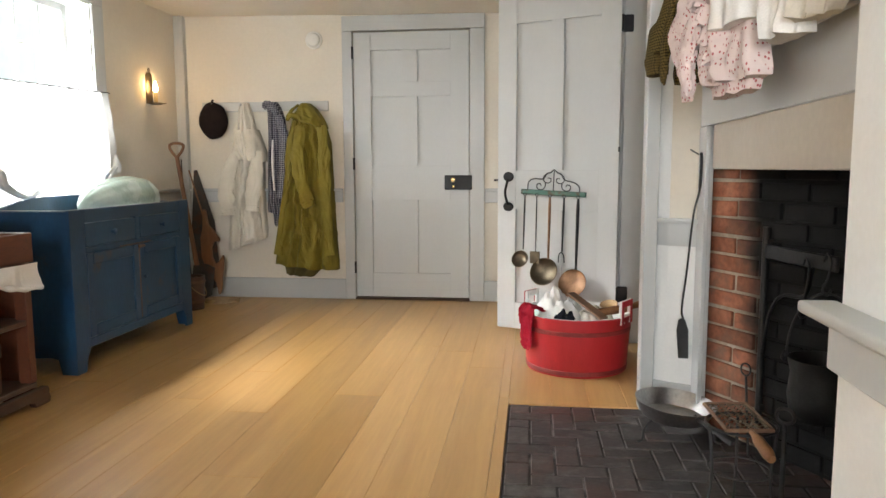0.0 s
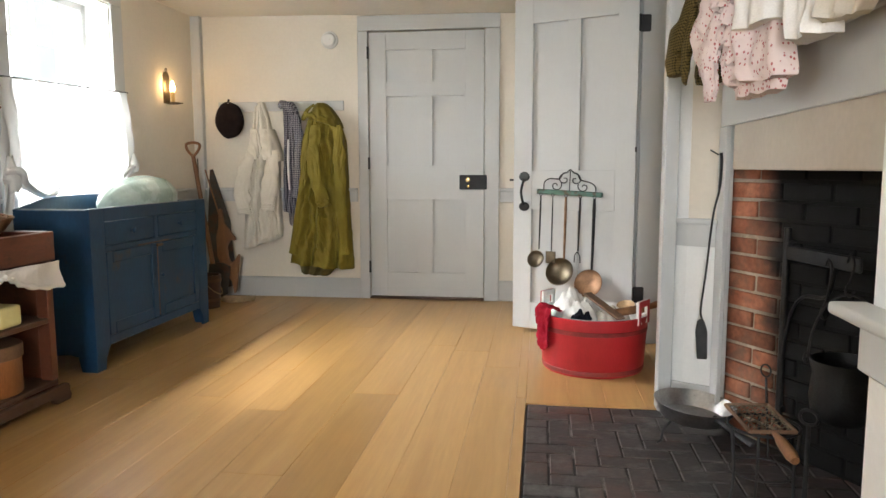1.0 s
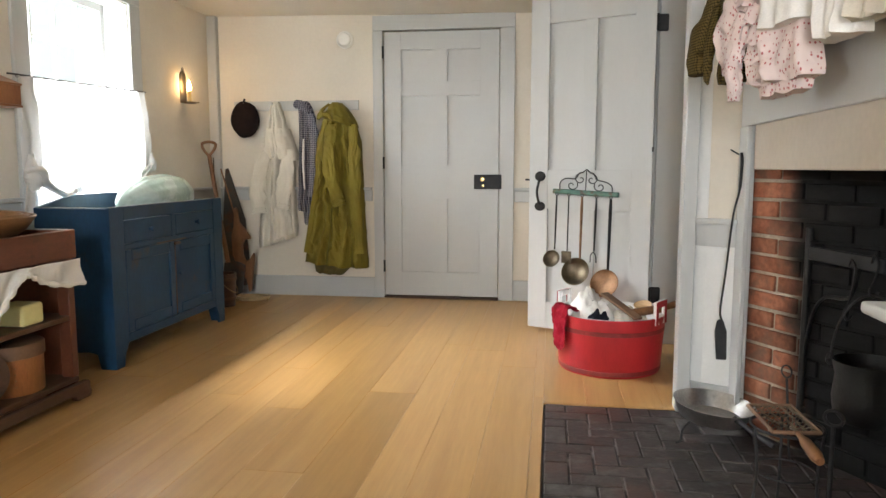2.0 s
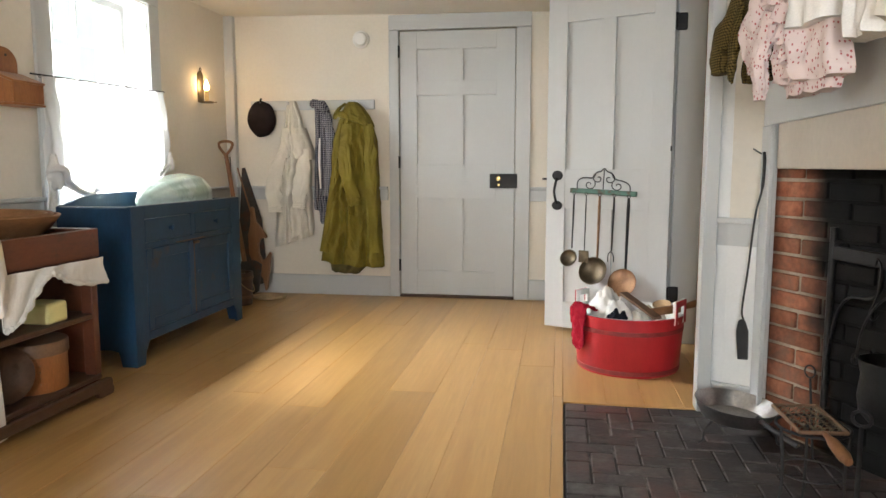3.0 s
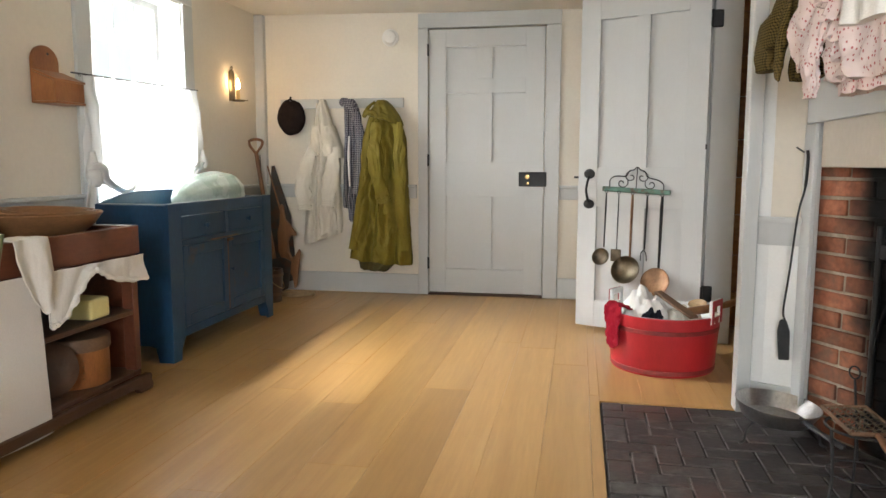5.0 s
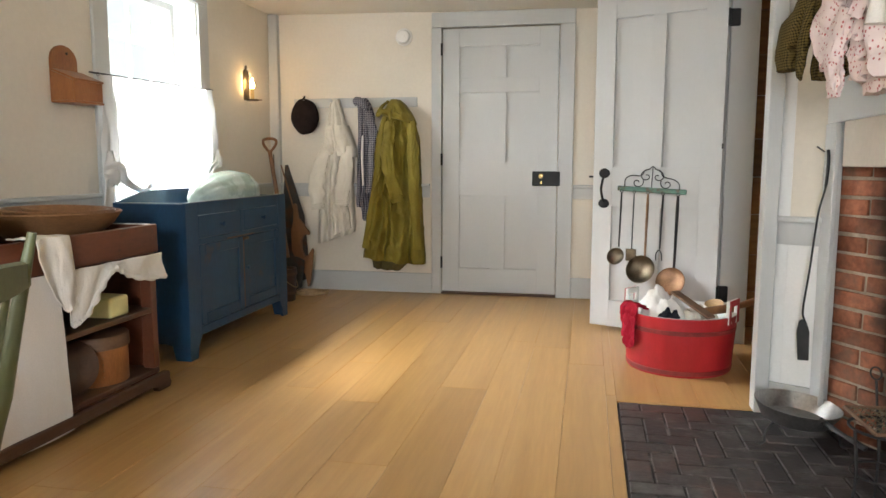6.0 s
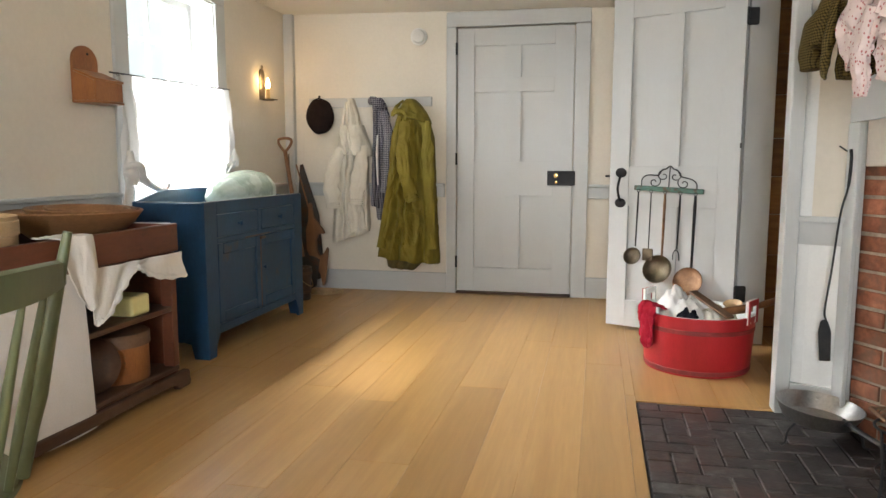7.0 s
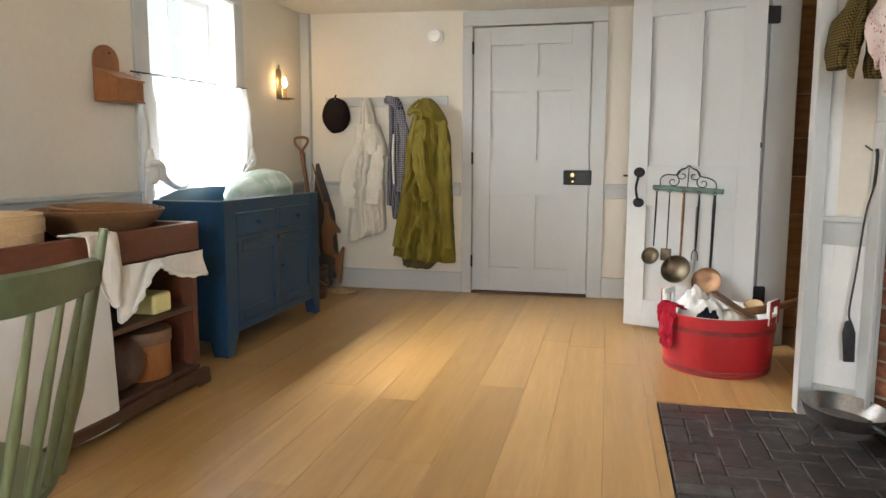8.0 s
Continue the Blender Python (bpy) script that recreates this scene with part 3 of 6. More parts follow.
# windows
def window(name, a, m, label, cols=4):
    """Sash window in local x (across), y (outwards), z; a is its opening, m its place on the wall's inner face."""
    w, z0, z1 = a[1] - a[0], a[2], a[3]
    win = thing(name, m.translation, label, "window", "", "structure")
    y0, y1 = 0.155, 0.195
    f = box(0.0, 0.045, y0, y1, z0, z1, 0.003, m=m)
    box(w - 0.045, w, y0, y1, z0, z1, 0.003, f, m)
    box(0.045, w - 0.045, y0, y1, z1 - 0.05, z1, 0.003, f, m)
    box(0.045, w - 0.045, y0, y1, z0, z0 + 0.05, 0.003, f, m)
    box(0.045, w - 0.045, y0, y1, 1.40, 1.445, 0.003, f, m)
    part("window_frame", f, TRIM, win)
    for k in range(1, cols):
        x = 0.045 + (w - 0.09) * k / cols
        part("muntin", box(x - 0.008, x + 0.008, y0 + 0.008, y1 - 0.006, z0 + 0.05, z1 - 0.05, 0.002, m=m), WHITE, win)
    rows = [0.85, 1.12, 1.40, 1.7215, 1.97]
    for z in (1.12, 1.7215):
        part("muntin", box(0.045, w - 0.045, y0 + 0.0085, y1 - 0.0065, z - 0.008, z + 0.008, 0.002, m=m), WHITE, win)
    for r0, r1 in zip(rows, rows[1:]):
        for k in range(cols):
            x0 = 0.045 + (w - 0.09) * k / cols
            x1 = 0.045 + (w - 0.09) * (k + 1) / cols
            g = part("pane", box(x0, x1, 0.174, 0.177, r0, r1, 0, m=m), GLASS, win, "clear glass pane")
            g.visible_shadow = False
    c = box(-0.118, 0.0, -0.02, 0.0, z0 - 0.1, z1 + 0.001, 0.004, m=m)
    box(w, w + 0.115, -0.02, 0.0, z0 - 0.1, z1 + 0.001, 0.004, c, m)
    box(-0.118, w + 0.115, -0.02, 0.0, z1 + 0.002, z1 + 0.10, 0.004, c, m)
    part("casing", c, TRIM, win)
    part("window_sill", box(-0.10, w + 0.10, -0.05, 0.15, z0 - 0.03, z0 + 0.002, 0.006, m=m), TRIM, win)
    lin = box(0.0, 0.006, 0.0, 0.154, z0, z1, 0, m=m)
    box(w - 0.006, w, 0.0, 0.154, z0, z1, 0, lin, m)
    box(0.006, w - 0.006, 0.0, 0.154, z1 - 0.006, z1, 0, lin, m)
    part("reveal", lin, WHITE, win, "white painted window reveal")
    return win


window("window_1", W1, pose(LEFT, W1[0], 0, 0, 0, 90), "bright sash window with small panes and grey casing")
window("window_2", W2, pose(LEFT, W2[0], 0, 0, 0, 90), "sash window with small panes and grey casing")
window("window_3", W3, pose(W3[1], BACK, 0, 0, 0, 180), "sash window with small panes and grey casing")
bm = box(-9.0, -8.95, -8, 16, -1.0, 7, 0)
structure("backdrop", bm, BACKDROP, "bright hazy daylight outdoors", "sky")
structure("ground", box(-60, 60, -60, 60, -0.2, -0.11, 0), mat("lawn", (0.05, 0.09, 0.03), (0.08, 0.13, 0.05), 1.0, 0.9), "grassy ground outside the house", "ground")

# fireplace
FX = 0.65
CH0, CH1 = Vector((0.676, 2.905)), Vector((1.06, 2.24))
bm = box(FX, FX + 0.04, 1.41, 3.0, 1.16, 2.2, 0.003)
box(FX - 0.014, FX, 1.41, 2.999, 1.332, 1.352, 0.005, bm)
trim("mantel_board", bm, "broad grey painted mantel board", "mantel")
bm = box(FX - 0.004, FX + 0.022, 2.866, 3.0, 0, 1.159, 0.004)
box(FX - 0.012, FX + 0.006, 2.855, 2.872, 0, 1.159, 0.003, bm)
trim("fireplace_casing", bm, "grey painted casing beside the fireplace", "trim")
trim("fireplace_casing", box(FX - 0.004, FX + 0.022, 1.41, 1.545, 0, 1.159, 0.004), "grey painted casing beside the fireplace", "trim")
# darker plaster colour carries the shade on the lintel
structure("lintel", box(FX + 0.012, FX + 0.14, 1.545, 2.848, 0.998, 1.2, 0.004), SHADEPLASTER, "plastered lintel over the fireplace", "lintel")
# firebox shell: cheeks, back and throat
bm = bmesh.new()
loop = [(CH0.x + 0.012, CH0.y), (CH1.x + 0.012, CH1.y), (CH1.x + 0.012, 2.0), (CH0.x + 0.012, 1.50)]
out = [(CH0.x + 0.012, 1.45), (1.3, 1.45), (1.3, 2.99), (CH0.x + 0.012, 2.99)]
loft([[(x, y, z) for x, y in loop + out] for z in (-0.05, 2.1)], bm)
structure("firebox", bm, SOOT, "soot-blackened brick firebox", "fireplace")


# ---- dry sink ----
def dry_sink():
    x0, y0, y1 = -2.195, 3.250, 4.458
    t = thing("dry_sink", (-2.47, 3.9, 0), "dark blue painted wooden dry sink with worn edges", "cabinet")
    fm = pose(x0, 0, 0, 0, 0, 90)
    side = [(-2.585, 0), (-2.525, 0), (-2.505, 0.075), (-2.34, 0.085), (-2.297, 0.075), (-2.28, 0), (-2.213, 0), (-2.213, 0.803), (-2.585, 0.803)]
    for y in (y0 + 0.004, y1 - 0.026):
        part("side_panel", plate(side, 0.022, pose(0, y, 0)), BLUE, t)
    left = [(y0, 0.0), (y0 + 0.075, 0.0), (y0 + 0.085, 0.06), (y0 + 0.12, 0.115), (y0 + 0.12, 0.808), (y0, 0.808)]
    right = [(y1, 0.0), (y1, 0.808), (y1 - 0.12, 0.808), (y1 - 0.12, 0.115), (y1 - 0.085, 0.06), (y1 - 0.075, 0.0)]
    for o in (left, right):
        part("front_stile", plate(o, 0.018, fm, bevel=0.002), BLUE, t)
    a, b, c = y0 + 0.12, y1 - 0.12, (y0 + y1) / 2
    part("top_rail", box(x0 - 0.018, x0 - 0.0006, a, b, 0.742, 0.808, 0.002), BLUE, t)
    part("middle_rail", box(x0 - 0.018, x0 - 0.0006, a, b, 0.590, 0.618, 0.002), BLUE, t)
    part("bottom_rail", box(x0 - 0.018, x0 - 0.0006, a, b, 0.115, 0.160, 0.002), BLUE, t)
    part("centre_stile", box(x0 - 0.018, x0 - 0.0009, c - 0.022, c + 0.022, 0.618, 0.742, 0.002), BLUE, t)
    for p, q in ((a, c - 0.022), (c + 0.022, b)):
        d = part("drawer", box(x0 - 0.35, x0 - 0.001, p + 0.003, q - 0.003, 0.622, 0.738, 0.0015), BLUE, t)
        part("knob", lathe([(0.0, 0.028), (0.012, 0.027), (0.017, 0.020), (0.014, 0.012), (0.008, 0.006), (0.009, 0.0)], 16, pose(x0 + 0.0015, (p + q) / 2, 0.68, 0, 90)), BLUE, d)
    for p, q, s in ((a, c - 0.002, 1), (c + 0.002, b, -1)):
        d = part("door", box(x0 - 0.016, x0 - 0.008, p + 0.045, q - 0.045, 0.20, 0.55, 0.002), BLUE, t)
        for u, v in ((p + 0.002, p + 0.055), (q - 0.055, q - 0.002)):
            part("door_stile", box(x0 - 0.016, x0 + 0.0018, u, v, 0.163, 0.587, 0.0035), BLUE, d)
        for u, v in ((0.163, 0.222), (0.528, 0.587)):
            part("door_rail", box(x0 - 0.016, x0 + 0.0012, p + 0.0555, q - 0.0555, u, v, 0.0035), BLUE, d)
    part("edge_strip", box(x0 + 0.0012, x0 + 0.0028, c - 0.006, c + 0.004, 0.17, 0.585, 0.0005), WORN, t, "rubbed bare brown wood edge")
    part("edge_strip", box(x0 + 0.0002, x0 + 0.0022, c - 0.19, c + 0.13, 0.590, 0.597, 0.0005), WORN, t, "rubbed bare brown wood edge")
    part("turn_button", box(x0 + 0.001, x0 + 0.012, c - 0.012, c + 0.05, 0.566, 0.582, 0.003), WORN, t, "worn wooden turn button")
    part("knob", lathe([(0.0, 0.022), (0.011, 0.02), (0.012, 0.012), (0.006, 0.004), (0.008, 0.0)], 14, pose(x0 + 0.001, c + 0.03, 0.40, 0, 90)), BLUE, t)
    part("well_floor", box(-2.580, x0 - 0.02, y0 + 0.03, y1 - 0.03, 0.66, 0.676, 0), BLUE, t)
    part("cabinet_floor", box(-2.580, x0 - 0.02, y0 + 0.03, y1 - 0.03, 0.118, 0.135, 0), BLUE, t)
    back = [(y0 + 0.006, 0.12), (y1 - 0.006, 0.12), (y1 - 0.006, 0.80), (y1 - 0.12, 0.835), (y1 - 0.28, 0.855), (y0 + 0.60, 0.862), (y0 + 0.31, 0.859), (y0 + 0.20, 0.846), (y0 + 0.09, 0.824), (y0 + 0.006, 0.806)]
    part("back_board", plate(back, 0.018, pose(-2.585, 0, 0, 0, 0, 90)), BLUE, t)
    # thin pale strips along the front and near top edges
    for o in (box(x0 - 0.016, x0 - 0.002, y0 + 0.01, y1 - 0.01, 0.8085, 0.8115, 0.001), box(-2.578, x0 - 0.02, y0 + 0.008, y0 + 0.022, 0.8065, 0.8095, 0.001)):
        part("edge_strip", o, mat("pale_edge", (0.20, 0.22, 0.22), (0.32, 0.33, 0.32), 12, 0.5), t, "pale top edge")
    return t


dry_sink()


def squash():
    rings = []
    for i in range(29):
        f = i / 28
        a = math.pi * f
        r = math.sin(a) ** 0.8 * (0.112 + 0.055 * f)
        ring = []
        for k in range(72):
            b = 2 * math.pi * k / 72
            rib = 1 - 0.045 * abs(math.cos(4.5 * b)) ** 6
            q = r * rib * (1 + 0.02 * wob(3 * math.cos(b), 3 * math.sin(b), 4 * f))
            ring.append((q * math.cos(b), -0.375 * math.cos(a), q * math.sin(b)))
        rings.append(ring)
    m = pose(-2.395, 4.02, 0.820, 2, 0, 3)
    t = thing("squash", (-2.395, 4.02, 0.676), "large pale green ribbed winter squash in the sink", "squash")
    part("rind", loft(rings, m=m), SQUASH, t)
    part("stem", tube(curve([(0, 0.36, 0), (0, 0.39, -0.01), (0.005, 0.405, -0.02)]), [0.022] * 9 + [0.016] * 8, 8, m=m), BROWNWOOD, t, "dry brown stem")


squash()


# ---- curtains ----
def curtains():
    z = lambda y: 1.455 + (y - 3.2) * 0.0246
    r = thing("curtain_rod", (-2.675, 3.8, 1.45), "thin black iron curtain rod across the window", "curtain rod")
    part("rod", tube([(-2.672, 3.225, z(3.225)), (-2.672, 4.425, z(4.425))], 0.0045), IRON, r)
    for y in (3.36, 4.40):
        part("bracket", tube(curve([(-2.70, y, z(y) - 0.012), (-2.69, y, z(y) - 0.012), (-2.676, y, z(y) - 0.008)]), 0.004), IRON, r)

    hems = {
        "left": [(0.0, 3.295, 0.955), (0.22, 3.36, 0.925), (0.45, 3.47, 0.875), (0.68, 3.585, 0.852), (0.86, 3.665, 0.90), (1.0, 3.715, 1.02)],
        "right": [(0.0, 3.80, 0.83), (0.35, 4.02, 0.835), (0.65, 4.22, 0.90), (0.85, 4.36, 0.985), (1.0, 4.425, 1.04)],
    }

    def panel(side, y0, y1, waves, seed):
        rows = hems[side]

        def f(u, v):
            y = y0 + (y1 - y0) * u
            yb, zb = [float(np.interp(u, [r[0] for r in rows], [r[k] for r in rows])) for k in (1, 2)]
            fold = 0.017 * math.sin(2 * math.pi * (waves * u + 0.25 * math.sin(4 * v + seed))) * (1 - 0.35 * v)
            belly = math.sin(math.pi * v)
            return (-2.664 + fold + 0.03 * belly * (0.4 + u) * 0.7 + 0.014 * wob(u * 5, v * 5, seed), y + (yb - y) * v ** 2.2 + 0.012 * belly * math.sin(5 * u), z(y) - 0.004 + (zb - z(y)) * v)

        return f

    for side, y0, y1, waves, ky, kz, r, tail in (("left", 3.27, 3.83, 6.5, 3.318, 0.962, 0.046, 0.27), ("right", 3.79, 4.412, 7.5, 4.418, 1.030, 0.030, 0.04)):
        t = thing("curtain", (-2.66, ky, 1.46), "sheer white cotton half curtain tied in a knot", "curtain", "half curtains at the window")
        part("drape", sheet(panel(side, y0, y1, waves, 1.0 if side == "left" else 7.0), 80, 48, 0.0015), SHEER, t)
        knot = []
        for h, q in ((-1.5, 0.45), (-0.9, 0.85), (-0.3, 1.05), (0.25, 1.0), (0.8, 0.8), (1.4, 0.55), (2.2, 0.35)):
            knot.append([(-2.640 + q * 0.8 * r * math.cos(a), ky + q * r * math.sin(a) * (1 + 0.25 * wob(2 * a, h * 2)) - 0.10 * r * h, kz + h * r + 0.16 * r * math.sin(3 * a + 2 * h) + 0.10 * r * math.sin(5 * a + 4 * h)) for a in [2 * math.pi * k / 28 for k in range(28)]])
        part("knot", loft(knot), LINEN, t)
        if side == "left":
            part("knot_wrap", tube(curve([(-2.645, ky - 1.0 * r, kz + 0.5 * r), (-2.602, ky - 0.4 * r, kz + 0.75 * r), (-2.596, ky + 0.4 * r, kz + 0.4 * r), (-2.610, ky + 1.0 * r, kz - 0.5 * r), (-2.622, 3.42, 0.905), (-2.632, 3.50, 0.872), (-2.638, 3.585, 0.856), (-2.644, 3.645, 0.885)]), [0.014, 0.019, 0.020, 0.020, 0.018, 0.017, 0.015, 0.011], 10), LINEN, t)
        part("tail", sheet(lambda u, v: (-2.650 + 0.014 * math.sin(9 * u + 2 * v), ky - 0.012 - 0.035 * v + (u - 0.5) * (0.05 + 0.08 * v), kz - 0.3 * r - tail * v + 0.01 * math.sin(7 * u)), 22, 14, 0.002), LINEN, t)
        hem = [(-2.632 + 0.004 * math.sin(3 * i), p[1], p[2]) for i, p in enumerate(curve([(0.0, q[1], q[2]) for q in hems[side]], 6))]
        part("rolled_hem", tube(hem, [0.012, 0.009, 0.006, 0.004] if side == "left" else [0.004, 0.006, 0.008, 0.010], 8), SHEER, t)
        for k in range(7):
            y = y0 + 0.02 + (y1 - y0 - 0.04) * k / 6
            part("ring", tube([(-2.672 + 0.009 * math.cos(a), y, z(y) - 0.004 + 0.009 * math.sin(a)) for a in [2 * math.pi * i / 12 for i in range(13)]], 0.0014, 5), IRON, t, "small black curtain ring")


curtains()


# ---- wall box, sconce, detector, peg rail ----
def wall_box():
    t = thing("candle_box", (-2.70, 3.1, 1.29), "orange-brown wooden box with a rounded back hung on the wall", "wall box")
    m = pose(-2.705, 0, 0, 0, 0, 90)
    arch = [(3.005, 1.292), (3.185, 1.292), (3.185, 1.49)] + [(3.095 + 0.09 * math.cos(a), 1.49 + 0.075 * math.sin(a)) for a in np.linspace(0.1, math.pi - 0.1, 12)] + [(3.005, 1.49)]
    part("back_board", plate(arch, 0.013, m, bevel=0.002), BOXPAINT, t)
    side = [(-2.704, 1.300), (-2.592, 1.300), (-2.592, 1.392), (-2.704, 1.437)]
    for y in (2.998, 3.182):
        part("side", plate(side, 0.012, pose(0, y, 0)), BOXPAINT, t)
    part("front", box(-2.592, -2.580, 2.998, 3.194, 1.300, 1.392, 0.002), BOXPAINT, t)
    part("bottom", box(-2.704, -2.576, 2.994, 3.198, 1.288, 1.299, 0.002), BOXPAINT, t)
    part("lid", box(0, 0.135, 2.992, 3.200, 0, 0.010, 0.002, m=pose(-2.703, 0, 1.4395, 0, 21.5)), BOXPAINT, t)
    part("nail", lathe([(0, 0.004), (0.006, 0.003), (0.007, 0)], 10, pose(-2.692, 3.095, 1.525, 0, 90)), IRON, t)


wall_box()


def sconce():
    y = 5.0
    t = thing("wall_sconce", (LEFT, y, 1.46), "brass wall sconce with a lit candle-shaped lamp", "wall lamp")
    m = pose(LEFT, 0, 0, 0, 0, 90)
    o = [(y - 0.042, 1.468), (y + 0.042, 1.468), (y + 0.042, 1.655)] + [(y + 0.042 * math.cos(a), 1.655 + 0.04 * math.sin(a)) for a in np.linspace(0.15, math.pi - 0.15, 9)] + [(y - 0.042, 1.655)]
    part("back_plate", plate(o, -0.006, m), PEWTER, t)
    part("hanging_ring", tube([(LEFT + 0.006, y + 0.012 * math.cos(a), 1.706 + 0.012 * math.sin(a)) for a in [2 * math.pi * i / 14 for i in range(15)]], 0.003, 6), PEWTER, t)
    part("drip_tray", lathe([(0.0, 0.0), (0.042, 0.0), (0.046, 0.012), (0.043, 0.012), (0.04, 0.004), (0.0, 0.004)], 24, pose(LEFT + 0.052, y, 1.464)), PEWTER, t)
    part("tray_handle", box(LEFT + 0.09, LEFT + 0.125, y - 0.008, y + 0.008, 1.466, 1.473, 0.002), PEWTER, t)
    part("candle", lathe([(0.0, 0.085), (0.013, 0.085), (0.0135, 0.0), (0.0, 0.0)], 16, pose(LEFT + 0.05, y, 1.469)), CANDLE, t, "yellow candle tube")
    part("bulb", lathe([(0.0, 0.075), (0.006, 0.06), (0.013, 0.035), (0.016, 0.018), (0.010, 0.0), (0.0, 0.0)], 16, pose(LEFT + 0.05, y, 1.556)), FLAME, t, "glowing flame-shaped bulb")


sconce()


def smoke_detector():
    m = pose(-1.633, FAR, 1.962, 90)
    t = thing("smoke_detector", (-1.633, FAR, 1.962), "round white plastic smoke detector on the wall", "detector")
    part("base", lathe([(0.0, 0.012), (0.062, 0.012), (0.065, 0.008), (0.065, 0.0)], 36, m), PLASTIC, t)
    part("cover", lathe([(0.0, 0.043), (0.03, 0.043), (0.044, 0.038), (0.050, 0.026), (0.054, 0.012)], 36, m), PLASTIC, t)
    part("button", lathe([(0.0, 0.0455), (0.012, 0.045), (0.014, 0.042)], 20, m), PLASTIC, t)


smoke_detector()


def peg_rail():
    t = thing("peg_rail", (-2.03, FAR, 1.44), "grey painted peg rail holding clothes on the wall", "peg rail")
    part("board", box(-2.527, -1.530, FAR - 0.018, FAR, 1.440, 1.512, 0.003), TRIM, t)
    for x in (-2.42, -2.195, -1.955, -1.675):
        part("peg", lathe([(0.0, 0.075), (0.010, 0.073), (0.013, 0.066), (0.009, 0.055), (0.007, 0.02), (0.010, 0.0)], 12, pose(x, FAR - 0.018, 1.478, 82)), TRIM, t)


peg_rail()


# ---- hanging clothes ----
FARWALL = Matrix.Translation((0, FAR - 0.02, 0)) @ Matrix.Diagonal((1, -1, 1, 1))


def cloth_body(rows, m, folds=4.0, amp=0.012, steps=44, ring=72, seed=0.0, back=0.006, crumple=0.006, hem=0.004, slant=0.0):
    """A hanging garment: rows of (z, left, right, depth), folds running down, closed at the back."""
    rows = sorted(rows, key=lambda r: -r[0])
    zs = [r[0] for r in rows]
    rings = []
    for i in range(steps + 1):
        z = zs[0] + (zs[-1] - zs[0]) * i / steps
        l, r, d = [float(np.interp(-z, [-q for q in zs], [row[k] for row in rows])) for k in (1, 2, 3)]
        fall = min(1.0, (zs[0] - z) / 0.25)
        pts = []
        for k in range(ring):
            a = 2 * math.pi * k / ring
            u = 0.5 - 0.5 * math.cos(a)
            x = l + (r - l) * u
            if a <= math.pi:
                f = math.sin(2 * math.pi * (folds * u + 0.35 * wob(u * 2, z * 2.2, seed)) + seed)
                f += 0.6 * math.sin(2 * math.pi * (folds * 1.9 * u + 0.5 * wob(u * 3, z * 3, seed + 5)) + 2 * seed)
                env = math.sin(a) ** 0.5
                y = back + d * env + env * (amp * fall * f + crumple * wob(x * 22, z * 16, seed) + 0.5 * crumple * wob(x * 48, z * 40, seed) + 1.6 * crumple * (1 - 2.2 * abs(wob(x * 9 + z * 3, z * 5.5 - x * 4, seed + 2))))
                x += 0.5 * crumple * wob(x * 15, z * 20, seed + 9)
            else:
                y = back * 0.5
            zz = z + slant * (u - 0.5) * (i / steps) ** 2
            if i == steps:
                zz += hem * math.sin(2 * math.pi * folds * u + seed)
            pts.append((x, max(y, 0.002), zz))
        rings.append(pts)
    return loft(rings, m=m)


def sleeve(points, widths, m, flat=0.55, seed=0.0, crumple=0.10):
    """A flattened, creased tube through points in (across, out, up)."""
    pts = curve(points, 7)
    w = np.interp(np.linspace(0, 1, len(pts)), np.linspace(0, 1, len(widths)), widths)
    rings = []
    for i, p in enumerate(pts):
        d = (pts[min(i + 1, len(pts) - 1)] - pts[max(i - 1, 0)]).normalized()
        side = Vector((d.z, 0, -d.x)).normalized()
        up = Vector((0, 1, 0))
        ring = []
        for k in range(24):
            a = 2 * math.pi * k / 24
            q = 1 + crumple * wob(math.cos(a) * 2 + seed, i * 0.33, math.sin(a) * 2) + 0.06 * math.sin(i * 1.3 + 2 * a)
            ring.append(p + side * (w[i] * q * math.cos(a)) + up * (w[i] * flat * q * math.sin(a)))
        rings.append(ring)
    return loft(rings, m=m)


def hat():
    t = thing("hat", (-2.42, FAR - 0.05, 1.38), "dark brown round felt cap hung on a peg", "hat")
    rings = []
    for f, s in ((0.018, 0.75), (0.022, 0.93), (0.035, 1.0), (0.055, 0.98), (0.075, 0.86), (0.09, 0.6), (0.096, 0.25), (0.097, 0.02)):
        rings.append([(-2.42 + s * (0.114 + 0.012 * wob(math.cos(a), math.sin(a), 3)) * math.cos(a), FAR - f - 0.02, 1.372 + s * (0.138 + 0.016 * wob(math.cos(a) * 1.5, math.sin(a) * 1.5, 8)) * math.sin(a)) for a in [2 * math.pi * k / 40 for k in range(40)]])
    part("crown", loft(rings), FELT, t)
    part("tab", tube(curve([(-2.425, FAR - 0.06, 1.50), (-2.424, FAR - 0.065, 1.515), (-2.420, FAR - 0.06, 1.528)]), 0.008, 8), FELT, t)


hat()


